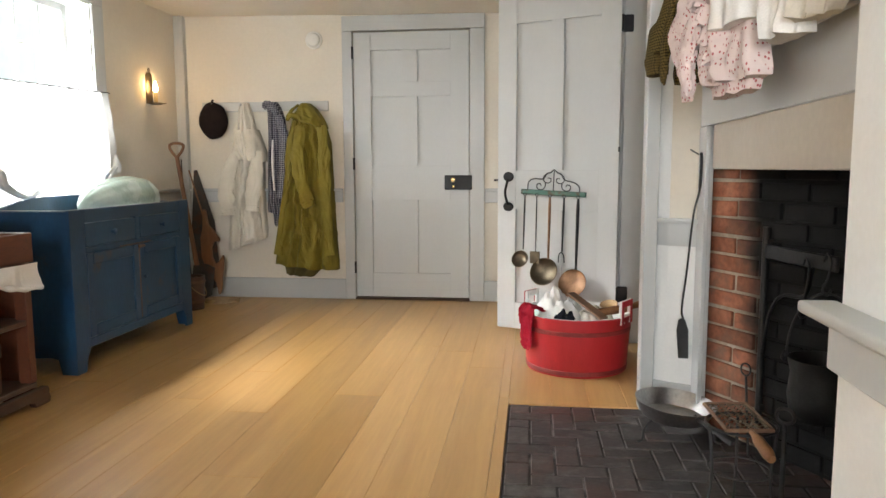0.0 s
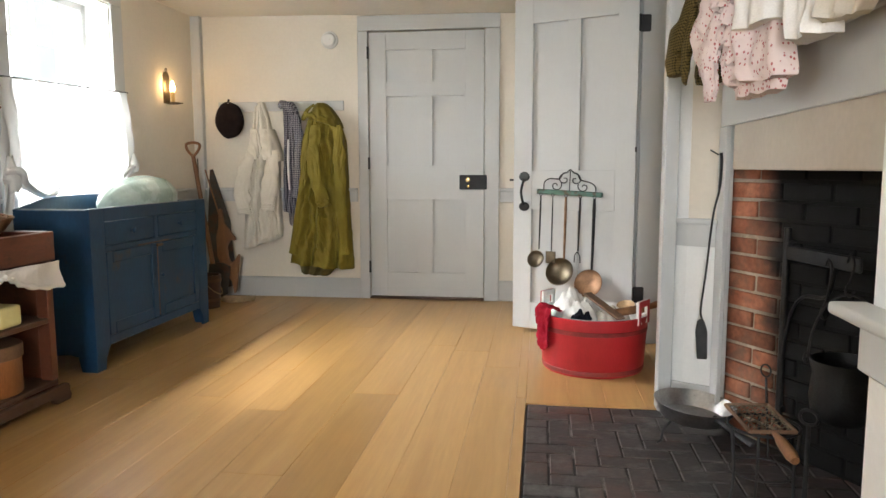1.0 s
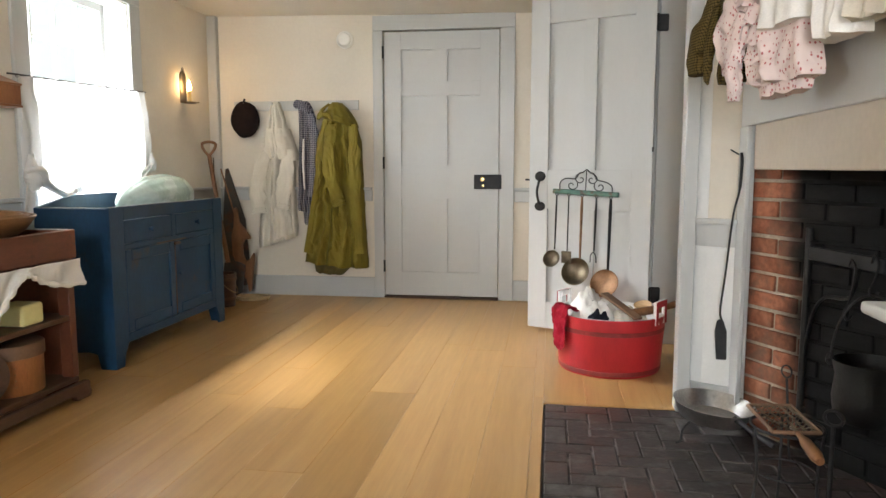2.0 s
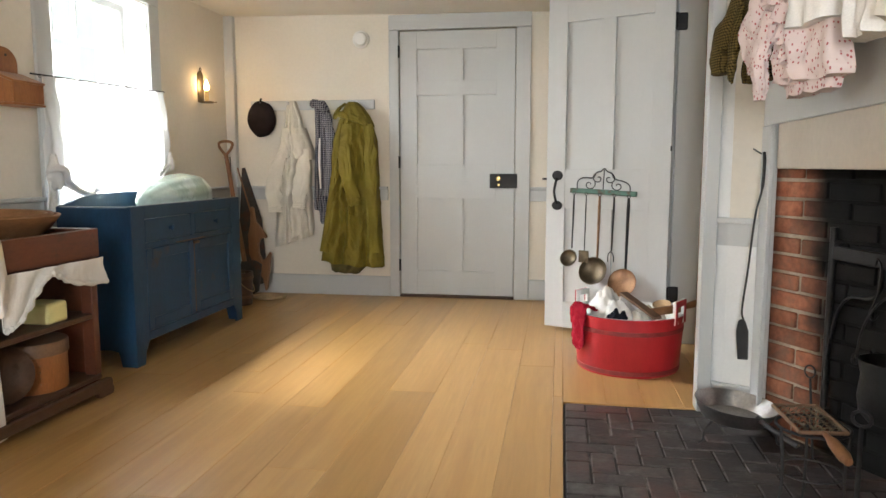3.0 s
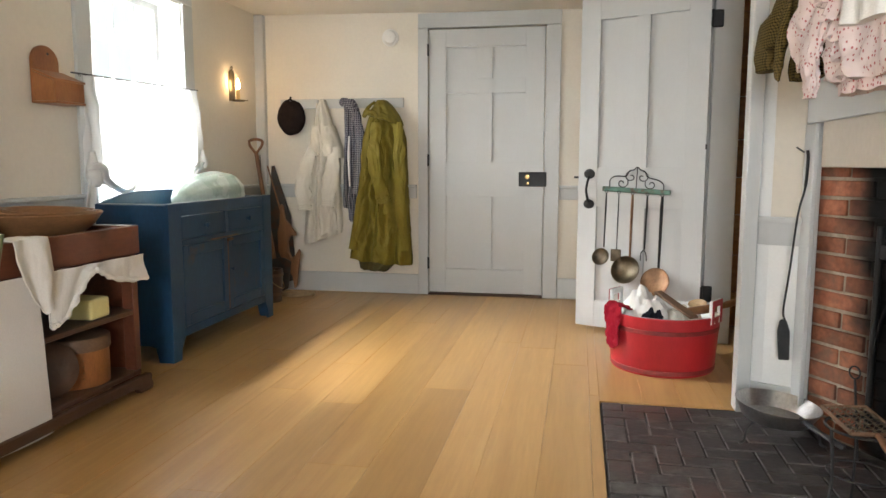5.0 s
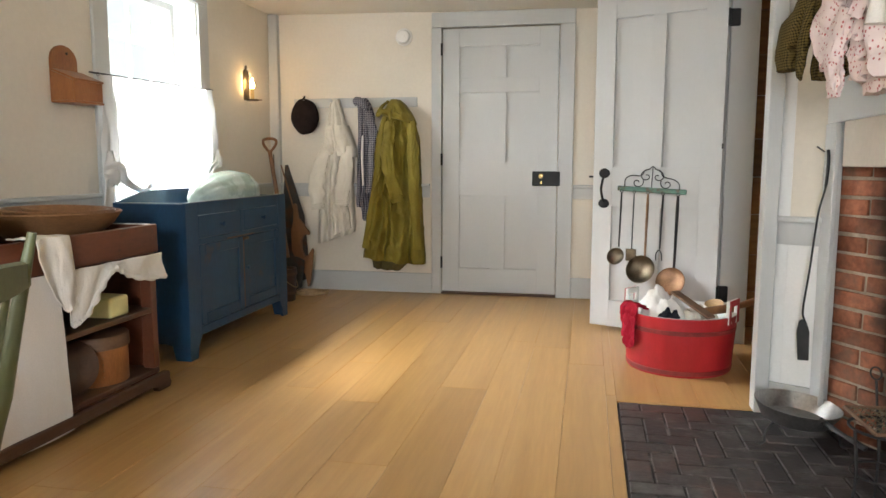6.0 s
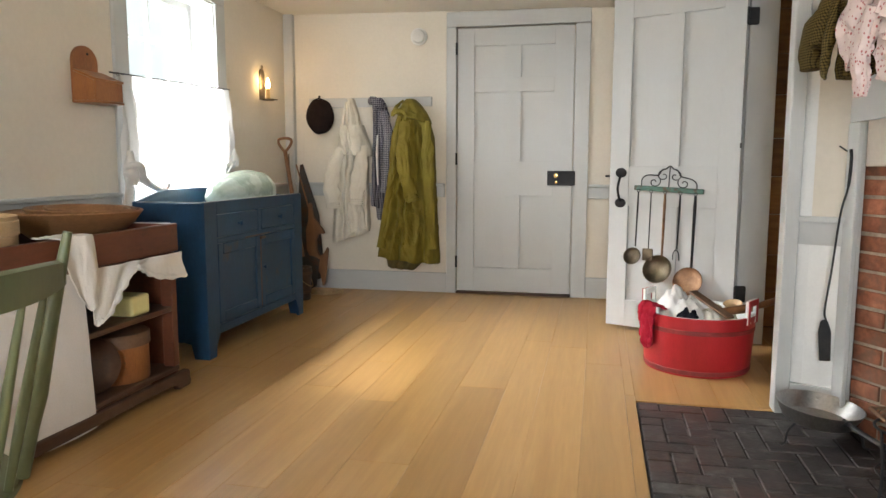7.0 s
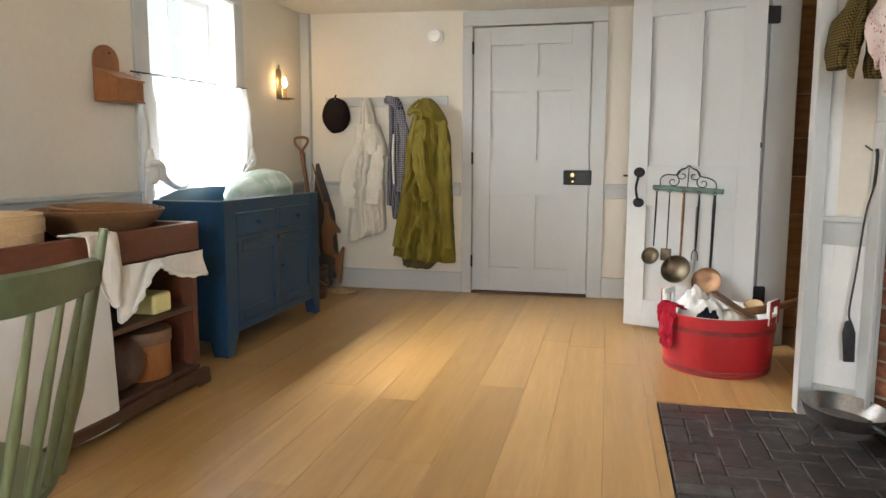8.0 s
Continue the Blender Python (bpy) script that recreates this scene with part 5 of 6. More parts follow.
# ---- rack and utensils on the open door ----
def rack():
    t = thing("utensil_rack", OM @ Vector((0.36, 0, 0.86)), "verdigris green bar with black iron scrollwork on the door", "rack")
    m = OM @ pose(0.362, -0.012, 0.858, 0, 2.4)
    part("bar", box(-0.200, 0.200, -0.012, 0.010, -0.014, 0.014, 0.003, m=m), BARGREEN, t)
    out = [(-0.16, 0.014), (-0.158, 0.055), (-0.125, 0.078), (-0.065, 0.080), (-0.045, 0.112), (-0.022, 0.118), (0.0, 0.135), (0.022, 0.118), (0.045, 0.112), (0.065, 0.080), (0.125, 0.066), (0.155, 0.045), (0.16, 0.014)]
    part("scroll_frame", tube([p for p in curve([(u, 0, z) for u, z in out], 5)], 0.0035, 6, m=m), IRON, t)
    part("centre_stem", tube([(0, 0, 0.014), (0, 0, 0.13)], 0.003, 6, m=m), IRON, t)
    for s in (-1, 1):
        sp = [(s * (0.034 + (0.008 + 0.0045 * a) * math.cos(a + 1.2)), 0, 0.078 + (0.006 + 0.0042 * a) * math.sin(a + 1.2)) for a in np.linspace(0, 6.6, 40)]
        part("scroll", tube(sp, 0.003, 6, m=m), IRON, t)
        sp = [(s * (0.085 - (0.006 + 0.0045 * a) * math.cos(a)), 0, 0.040 + (0.005 + 0.0040 * a) * math.sin(a)) for a in np.linspace(0, 6.8, 40)]
        part("scroll", tube(sp, 0.003, 6, m=m), IRON, t)

    def hung(name, u, label, category):
        z = 0.858 - 0.042 * (u - 0.362) - 0.016
        k = thing(name, OM @ Vector((u, -0.03, z)), label, category, "utensils hung from the rack")
        part("hook", tube([(u + 0.009 * math.cos(a), -0.03, z + 0.001 + 0.009 * math.sin(a)) for a in np.linspace(0, 2 * math.pi, 14)], 0.002, 5, m=OM), IRON, k)
        return k, z - 0.008

    def handle(k, u0, z0, u1, z1, w, material):
        part("handle", tube([(u0, -0.03, z0), (u0 + 0.15 * (u1 - u0), -0.03, z0 - 0.06), (u1, -0.028, z1)], [w * 0.7, w, w * 0.7], 8, m=OM, flat=0.45), material, k)

    def cup(k, u, z, r, depth, material, name="bowl"):
        prof = [(0.0, -depth), (0.35 * r, -0.93 * depth), (0.68 * r, -0.68 * depth), (0.90 * r, -0.33 * depth), (r, 0.0), (r - 0.003, 0.001), (0.87 * r, -0.32 * depth), (0.66 * r, -0.64 * depth), (0.34 * r, -0.88 * depth), (0.0, -0.94 * depth)]
        part(name, lathe(prof, 32, OM @ pose(u, -0.062, z, 66)), material, k)

    k, z = hung("ladle", 0.192, "small tarnished ladle with an iron handle", "ladle")
    handle(k, 0.192, z, 0.183, 0.52, 0.006, IRON)
    cup(k, 0.176, 0.466, 0.053, 0.032, PEWTER)
    k, z = hung("spatula", 0.268, "small iron spatula with a square blade", "spatula")
    handle(k, 0.268, z, 0.262, 0.51, 0.004, IRON)
    part("blade", box(0.229, 0.291, -0.034, -0.031, 0.440, 0.512, 0.003, m=OM), PEWTER, k, "square tarnished blade")
    k, z = hung("ladle", 0.350, "large tarnished ladle with a copper handle", "ladle")
    handle(k, 0.350, z, 0.343, 0.47, 0.009, COPPER)
    cup(k, 0.328, 0.400, 0.085, 0.05, PEWTER)
    k, z = hung("fork", 0.437, "long two-pronged iron fork", "fork")
    handle(k, 0.437, z, 0.428, 0.52, 0.007, IRON)
    part("tines", tube(curve([(0.407, -0.03, 0.455), (0.409, -0.03, 0.495), (0.424, -0.03, 0.515), (0.439, -0.03, 0.495), (0.443, -0.03, 0.455)]), 0.0032, 6, m=OM), IRON, k)
    k, z = hung("skimmer", 0.522, "copper skimmer with a long iron handle", "skimmer")
    handle(k, 0.522, z, 0.514, 0.42, 0.011, IRON)
    cup(k, 0.505, 0.345, 0.083, 0.020, COPPER, "pan")


rack()


# ---- red tub ----
def tub():
    c = (0.232, 3.715, 0)
    t = thing("washtub", c, "red painted wooden washtub with a white inside", "tub")
    m = pose(*c)
    part("outer_wall", lathe([(0.0, 0.0), (0.247, 0.0), (0.251, 0.006), (0.271, 0.283), (0.266, 0.2855)], 72, m), RED, t)
    part("inside", lathe([(0.266, 0.286), (0.2555, 0.286), (0.237, 0.03), (0.0, 0.03)], 72, m), WHITE, t, "white painted inside and rim")
    for z in (0.010, 0.205):
        r = 0.2512 + 0.0714 * z
        part("hoop", lathe([(r, z), (r + 0.0018, z + 0.002), (r + 0.003, z + 0.020), (r + 0.0012, z + 0.022)], 72, m), mat("dull_red_hoop", (0.16, 0.02, 0.02), (0.24, 0.03, 0.03), 20, 0.5), t, "thin dull red hoop")
    for a in (-30, 150):
        e = m @ pose(0, 0, 0, 0, 0, a)
        bm = box(0.252, 0.268, -0.062, -0.040, 0.25, 0.365, 0.004, m=e)
        box(0.252, 0.268, 0.040, 0.062, 0.25, 0.365, 0.004, bm, e)
        box(0.252, 0.268, -0.040, 0.040, 0.335, 0.365, 0.004, bm, e)
        box(0.252, 0.268, -0.040, 0.040, 0.25, 0.295, 0.002, bm, e)
        h = part("handle_ear", bm, WHITE, t, "white and red slotted handle")
        bm = box(0.2682, 0.272, -0.062, -0.040, 0.25, 0.365, 0.001, m=e)
        box(0.2682, 0.272, 0.040, 0.062, 0.25, 0.365, 0.001, bm, e)
        box(0.2682, 0.272, -0.040, 0.040, 0.335, 0.365, 0.001, bm, e)
        part("painted_face", bm, RED, h)

    def heap(cx, cy, z0, rx, ry, h, seed, name, label, material):
        k = thing(name, (cx, cy, z0), label, "cloth")

        def f(u, v):
            a = 2 * math.pi * u
            s = v
            lump = 0.5 + 0.9 * wob(2.2 * s * math.cos(a), 2.2 * s * math.sin(a), seed) + 0.25 * wob(4.5 * s * math.cos(a), 4.5 * s * math.sin(a), seed + 3)
            return (cx + rx * s * math.cos(a) * (1 + 0.15 * wob(math.cos(a) * 2, math.sin(a) * 2, seed)), cy + ry * s * math.sin(a), z0 + h * (1 - s * s) * (0.55 + 0.9 * max(0, lump)) + 0.012 * wob(8 * s * math.cos(a), 9 * s * math.sin(a), seed + 7))

        part("fabric", sheet(f, 60, 22, 0.004), material, k)

    heap(0.15, 3.70, 0.225, 0.155, 0.17, 0.150, 1.0, "laundry", "crumpled white linen piled in the tub", LINEN)
    heap(0.30, 3.66, 0.225, 0.135, 0.15, 0.07, 4.0, "laundry", "crumpled cream cloth in the tub", CREAM)
    heap(0.165, 3.555, 0.272, 0.05, 0.045, 0.035, 9.0, "black_cloth", "small black cloth among the laundry", BLACKCLOTH)
    r = thing("red_cloth", (-0.01, 3.62, 0.29), "dark red cloth hung over the tub rim", "cloth")

    def drape(u, v):
        a = radians(188 + 30 * u)
        s = v * 0.27
        if s < 0.08:
            q, z = 0.20 + s, 0.285 + 0.020 * math.sin(math.pi * s / 0.08 * 0.6) + 0.018
        else:
            q, z = 0.2835 + 0.008 * math.sin(11 * u + 4 * v), 0.300 - (s - 0.08) * (0.72 + 0.3 * math.sin(2.6 * u))
        return (c[0] + q * math.cos(a) + 0.018 * wob(u * 8, v * 9, 2), c[1] + q * math.sin(a), z + 0.016 * wob(u * 9, v * 7, 5))

    part("fabric", sheet(drape, 30, 30, 0.006), REDCLOTH, r)
    p = thing("wash_paddle", (0.30, 3.6, 0.3), "worn brown wooden wash paddle lying across the tub", "paddle")
    part("paddle", box(-0.128, 0.128, -0.027, 0.027, -0.007, 0.007, 0.005, m=pose(0.271, 3.568, 0.338, 0, 20, -51)), WORN, p)
    q = thing("wooden_stick", (0.45, 3.75, 0.3), "brown turned wooden stick leaning out of the tub", "stick")
    part("stick", tube([(0.33, 3.60, 0.298), (0.47, 3.66, 0.312), (0.50, 3.675, 0.318), (0.53, 3.69, 0.325), (0.63, 3.735, 0.352)], [0.020, 0.021, 0.014, 0.017, 0.015], 12), BROWNWOOD, q)
    f = thing("wooden_scoop", (0.36, 3.7, 0.3), "pale wooden scoop lying in the tub", "scoop")
    part("scoop", lathe([(0.0, -0.03), (0.03, -0.024), (0.045, 0.0), (0.041, 0.0), (0.027, -0.018), (0.0, -0.023)], 24, pose(0.385, 3.66, 0.330, 18, -10)), PALEWOOD, f)


tub()


# ---- fireplace tools ----
def fireplace_tools():
    t = thing("ash_peel", (0.62, 2.94, 0.25), "black iron peel hung from a nail", "peel")
    part("nail", tube([(0.645, 2.995, 1.055), (0.60, 2.93, 1.072)], 0.003, 6), IRON, t)
    part("handle", tube(curve([(0.640, 2.935, 1.06), (0.640, 2.925, 1.02), (0.640, 2.94, 0.92), (0.622, 2.945, 0.82), (0.605, 2.95, 0.60), (0.592, 2.955, 0.45), (0.600, 2.955, 0.405)]), [0.006] * 14 + [0.004] * 29, 8), IRON, t)
    bl = [(-0.026, 0.0), (0.024, 0.0), (0.030, 0.12), (0.016, 0.165), (0.0, 0.172), (-0.016, 0.165), (-0.028, 0.12)]
    part("blade", plate([(0.78 * x, 0.95 * z) for x, z in bl], 0.008, pose(0.604, 2.955, 0.248, 0, -4, -20), bevel=0.002), IRON, t)

    c = (0.538, 2.775)
    k = thing("frying_pan", (*c, 0), "round steel frying pan on three iron legs", "frying pan")
    m = pose(*c, 0.070, 2, 5)
    part("pan", lathe([(0.0, 0.0), (0.112, 0.0), (0.118, 0.004), (0.150, 0.062), (0.1475, 0.0625), (0.113, 0.007), (0.0, 0.004)], 56, m), STEEL, k)
    for d in (-0.012, 0.012):
        part("rivet", lathe([(0.0, 0.003), (0.004, 0.002), (0.005, 0.0)], 10, m @ pose(0.04 + d, 0.128, 0.04, 62)), STEEL, k)
    part("handle", tube([(0.585, 2.655, 0.115), (0.62, 2.56, 0.105), (0.66, 2.44, 0.10)], [0.010, 0.008, 0.010], 8, flat=0.4), IRON, k)
    for a in (215, 330, 95):
        x, y = math.cos(radians(a)), math.sin(radians(a))
        part("leg", tube(curve([(c[0] + 0.105 * x, c[1] + 0.105 * y, 0.078), (c[0] + 0.145 * x, c[1] + 0.145 * y, 0.05), (c[0] + 0.155 * x, c[1] + 0.155 * y, 0.012), (c[0] + 0.175 * x, c[1] + 0.175 * y, 0.004)]), 0.0045, 8), IRON, k)

    s = thing("iron_trivet", (0.59, 2.10, 0), "tall three-legged black iron trivet on the hearth", "trivet")
    ring = lambda r, z: [(0.59 + r * math.cos(a), 2.11 + r * math.sin(a), z) for a in np.linspace(0, 2 * math.pi, 33)]
    part("top_ring", tube(ring(0.095, 0.285), 0.0042, 8), IRON, s)
    part("lower_ring", tube(ring(0.085, 0.155), 0.003, 8), IRON, s)
    for a in (200, 320, 80):
        x, y = math.cos(radians(a)), math.sin(radians(a))
        part("leg", tube(curve([(0.59 + 0.1 * x, 2.11 + 0.1 * y, 0.287), (0.59 + 0.088 * x, 2.11 + 0.088 * y, 0.16), (0.59 + 0.10 * x, 2.11 + 0.10 * y, 0.06), (0.59 + 0.125 * x, 2.11 + 0.125 * y, 0.003)]), 0.0045, 8), IRON, s)

    g = thing("gridiron", (0.585, 2.10, 0.295), "iron grid toaster with a turned wooden handle", "gridiron")
    gm = pose(0.582, 2.12, 0.302, 3, 0, 5)
    part("frame", tube([(-0.062, -0.095, 0), (-0.062, 0.10, 0), (0.062, 0.10, 0), (0.062, -0.095, 0), (-0.062, -0.095, 0)], 0.006, 8, m=gm, flat=0.6), WORN, g)
    for i in range(10):
        y = -0.085 + 0.019 * i
        zig = [(-0.056 + 0.0112 * j, y + (0.008 if j % 2 else -0.008), 0.003 if (i + j) % 2 else 0.0) for j in range(11)]
        part("wire", tube(zig, 0.0019, 5, m=gm), PEWTER, g)
    part("handle", tube([(0.0, -0.10, 0), (0.0, -0.125, -0.002), (0.0, -0.15, -0.004), (0.0, -0.21, -0.012), (0.0, -0.235, -0.016)], [0.007, 0.009, 0.015, 0.017, 0.011], 14, m=gm), BROWNWOOD, g, "turned wooden handle")

    p = thing("cooking_pot", (0.86, 2.33, 0.22), "black iron cooking pot hanging from the crane", "pot")
    m = pose(0.885, 2.33, 0.225) @ Matrix.Diagonal((0.86, 0.86, 0.92, 1))
    part("body", lathe([(0.0, 0.0), (0.075, 0.006), (0.105, 0.04), (0.112, 0.09), (0.104, 0.165), (0.112, 0.195), (0.116, 0.215), (0.110, 0.216), (0.098, 0.165), (0.104, 0.09), (0.09, 0.03), (0.0, 0.014)], 44, m), IRON, p)
    part("bail", tube([(0.885 + 0.098 * math.cos(a), 2.33 - 0.03 * math.cos(a), 0.420 + 0.205 * math.sin(a)) for a in np.linspace(0, math.pi, 24)], 0.004, 6), IRON, p)
    for sx in (-1, 1):
        part("ear", tube([(0.885 + sx * (0.101 + 0.008 * math.cos(a)), 2.33 - sx * 0.03, 0.42 + 0.016 * math.sin(a)) for a in np.linspace(0, 2 * math.pi, 14)], 0.0045, 6), IRON, p)

    q = thing("fireplace_crane", (0.83, 2.66, 0.3), "black wrought iron crane in the fireplace", "crane")
    bx, by = 0.805, 2.655
    part("post", tube([(bx, by, 0.10), (bx, by, 0.80)], 0.012, 10), IRON, q)
    for z in (0.16, 0.745):
        part("eye", box(bx - 0.004, bx + 0.06, by - 0.016, by + 0.016, z - 0.012, z + 0.012, 0.004), IRON, q)
    part("arm", box(0, 0.36, -0.007, 0.007, -0.024, 0.024, 0.004, m=pose(bx, by, 0.715, 0, 0, -74)), IRON, q)
    part("brace", tube(curve([(bx, by, 0.33), (bx + 0.012, by - 0.03, 0.50), (bx + 0.03, by - 0.09, 0.575), (bx + 0.055, by - 0.22, 0.60), (bx + 0.065, by - 0.25, 0.695)]), 0.009, 8, flat=0.6), IRON, q)
    part("s_hook", tube(curve([(0.880, 2.35, 0.72), (0.885, 2.34, 0.745), (0.890, 2.325, 0.72), (0.885, 2.33, 0.67), (0.872, 2.33, 0.637), (0.885, 2.33, 0.619), (0.898, 2.33, 0.637)]), 0.004, 6), IRON, q)
    part("s_hook", tube(curve([(0.85, 2.43, 0.70), (0.853, 2.42, 0.72), (0.857, 2.40, 0.69), (0.845, 2.395, 0.60), (0.828, 2.39, 0.56), (0.84, 2.395, 0.535), (0.856, 2.40, 0.55)]), 0.004, 6), IRON, q)

    a = thing("andiron", (0.66, 1.95, 0), "black iron firedog with a ring on top", "andiron")
    part("post", tube([(0.655, 1.96, 0.0), (0.655, 1.96, 0.345)], [0.008, 0.006], 8), IRON, a)
    part("ring", tube([(0.655 + 0.018 * math.cos(b), 1.96 - 0.014 * math.cos(b), 0.363 + 0.02 * math.sin(b)) for b in np.linspace(0, 2 * math.pi, 18)], 0.005, 6), IRON, a)
    part("bar", box(0.655, 0.95, 1.952, 1.968, 0.085, 0.105, 0.003), IRON, a)
    part("foot", tube(curve([(0.62, 1.90, 0.004), (0.645, 1.93, 0.04), (0.655, 1.96, 0.07), (0.675, 1.985, 0.04), (0.69, 2.02, 0.004)]), 0.007, 6), IRON, a)
    part("rear_leg", box(0.94, 0.955, 1.952, 1.968, 0.0, 0.0845, 0.003), IRON, a)
    h = thing("poker", (0.70, 2.72, 0), "black iron poker with a ring leaning on the bricks", "poker")
    part("rod", tube([(0.755, 2.58, 0.003), (0.765, 2.68, 0.26)], 0.0045, 8), IRON, h)
    part("ring", tube([(0.767 + 0.012 * math.cos(b), 2.692 - 0.016 * math.cos(b), 0.283 + 0.022 * math.sin(b)) for b in np.linspace(0, 2 * math.pi, 18)], 0.003, 6), IRON, h)


fireplace_tools()


# ---- clothes on the line by the mantel ----
def line_x(y):
    return 0.43 + 0.12 * (2.87 - y)


def mantel_clothes():
    t = thing("clothes_line", (0.5, 2.2, 1.72), "thin cotton clothes line strung along the mantel", "clothes line")
    part("cord", tube([(line_x(3.04) + 0.025, 3.04, 1.725), (line_x(2.2) + 0.025, 2.2, 1.715), (line_x(1.36) + 0.025, 1.36, 1.725)], 0.003, 6), ROPE, t)
    ang = math.atan(0.12)
    # across = +y along the line, out = towards the room
    m = Matrix(((-math.sin(ang), -math.cos(ang), 0, line_x(0) + 0.03), (math.cos(ang), -math.sin(ang), 0, 0), (0, 0, 1, 0), (0, 0, 0, 1)))
    k = 1 / math.cos(ang)
    s = thing("child_shirt", (line_x(2.5), 2.5, 1.3), "olive checked child's shirt hung from the line", "garment", "clothes on the line")
    part("body", cloth_body([(1.72, 2.26 * k, 2.50 * k, 0.03), (1.55, 2.26 * k, 2.56 * k, 0.045), (1.40, 2.27 * k, 2.56 * k, 0.045), (1.270, 2.28 * k, 2.55 * k, 0.04)], m, 3.0, 0.012, seed=2.2, crumple=0.008), OLIVECHECK, s)
    part("sleeve", sleeve([(2.54 * k, 0.03, 1.64), (2.62 * k, 0.045, 1.50), (2.71 * k, 0.05, 1.42), (2.715 * k, 0.05, 1.325)], [0.05, 0.055, 0.065, 0.058], m, seed=3, crumple=0.2), OLIVECHECK, s)
    part("tie", sleeve([(2.545 * k, 0.055, 1.52), (2.53 * k, 0.075, 1.40), (2.555 * k, 0.075, 1.31), (2.54 * k, 0.075, 1.275)], [0.02, 0.03, 0.022, 0.006], m, seed=4, crumple=0.2), OLIVECHECK, s)
    d = thing("child_dress", (line_x(2.1), 2.1, 1.2), "pink cotton child's dress with a red print", "garment", "clothes on the line")
    part("skirt", cloth_body([(1.72, 2.03 * k, 2.27 * k, 0.03), (1.50, 1.995 * k, 2.29 * k, 0.05), (1.34, 1.95 * k, 2.29 * k, 0.06), (1.245, 1.915 * k, 2.27 * k, 0.06), (1.226, 1.92 * k, 2.24 * k, 0.055)], m, 2.6, 0.014, ring=110, steps=56, seed=7.4, crumple=0.009, hem=0.003), PRINT, d)
    part("hem", cloth_body([(1.27, 1.95 * k, 2.24 * k, 0.045), (1.198, 1.98 * k, 2.22 * k, 0.042)], m, 2.8, 0.010, steps=8, seed=7.1, hem=0.004), PRINT, d)
    part("sleeve", sleeve([(2.24 * k, 0.06, 1.60), (2.33 * k, 0.07, 1.47), (2.39 * k, 0.07, 1.39), (2.33 * k, 0.075, 1.31)], [0.04, 0.06, 0.062, 0.045], m, flat=0.5, seed=5, crumple=0.5), PRINT, d)
    part("sleeve", sleeve([(2.24 * k, 0.08, 1.44), (2.275 * k, 0.09, 1.33), (2.27 * k, 0.09, 1.25), (2.27 * k, 0.09, 1.195)], [0.035, 0.045, 0.036, 0.026], m, flat=0.5, seed=15, crumple=0.5), PRINT, d)
    for i in range(5):
        z = 1.52 - 0.055 * i
        part("ruffle", sheet(lambda u, v: (line_x(2.2 - 0.06 * i) - 0.045 - 0.012 * math.sin(34 * u + i) - 0.018 * v, 2.28 - 0.012 * i - 0.13 * u, z - 0.05 * v - 0.02 * u + 0.01 * math.sin(21 * u + 2 * i)), 34, 5, 0.003), PRINT, d)
    b = thing("baby_shirt", (line_x(1.97), 1.97, 1.39), "small white cotton baby shirt hung from the line", "garment", "clothes on the line")
    part("body", cloth_body([(1.72, 1.97 * k, 2.10 * k, 0.06), (1.52, 1.95 * k, 2.125 * k, 0.085), (1.362, 1.935 * k, 2.145 * k, 0.09)], m, 1.4, 0.010, steps=24, seed=1.1, crumple=0.004), LINEN, b)
    b = thing("baby_shirt", (line_x(1.75), 1.75, 1.33), "small white cotton baby shirt with a sleeve hung from the line", "garment", "clothes on the line")
    part("body", cloth_body([(1.72, 1.75 * k, 1.87 * k, 0.04), (1.50, 1.735 * k, 1.88 * k, 0.06), (1.295, 1.72 * k, 1.88 * k, 0.055)], m, 2.0, 0.010, steps=24, seed=4.1), LINEN, b)
    b = thing("baby_gown", (line_x(1.62), 1.62, 1.34), "small cream cotton gown hung from the line", "garment", "clothes on the line")
    part("body", cloth_body([(1.72, 1.48 * k, 1.72 * k, 0.03), (1.52, 1.50 * k, 1.74 * k, 0.05), (1.37, 1.55 * k, 1.76 * k, 0.05), (1.315, 1.62 * k, 1.76 * k, 0.045)], m, 3.0, 0.012, steps=24, seed=9.1, crumple=0.009), CREAM, b)


mantel_clothes()


# ---- back room ----
def back_room():
    t = thing("shelf_wall", (1.0, 4.7, 0), "stained brown plank partition in the back room", "partition", "", "structure")
    zs = [0.0, 0.22, 0.45, 0.70, 0.93, 1.16, 1.42, 1.66, 1.92, 2.13]
    for i, (a, b) in enumerate(zip(zs, zs[1:])):
        part("plank", box(0.645, 1.99, 4.70 + 0.006 * (i % 2), 4.735, a + 0.002, b - 0.002, 0.003), PLANKWALL, t)


back_room()


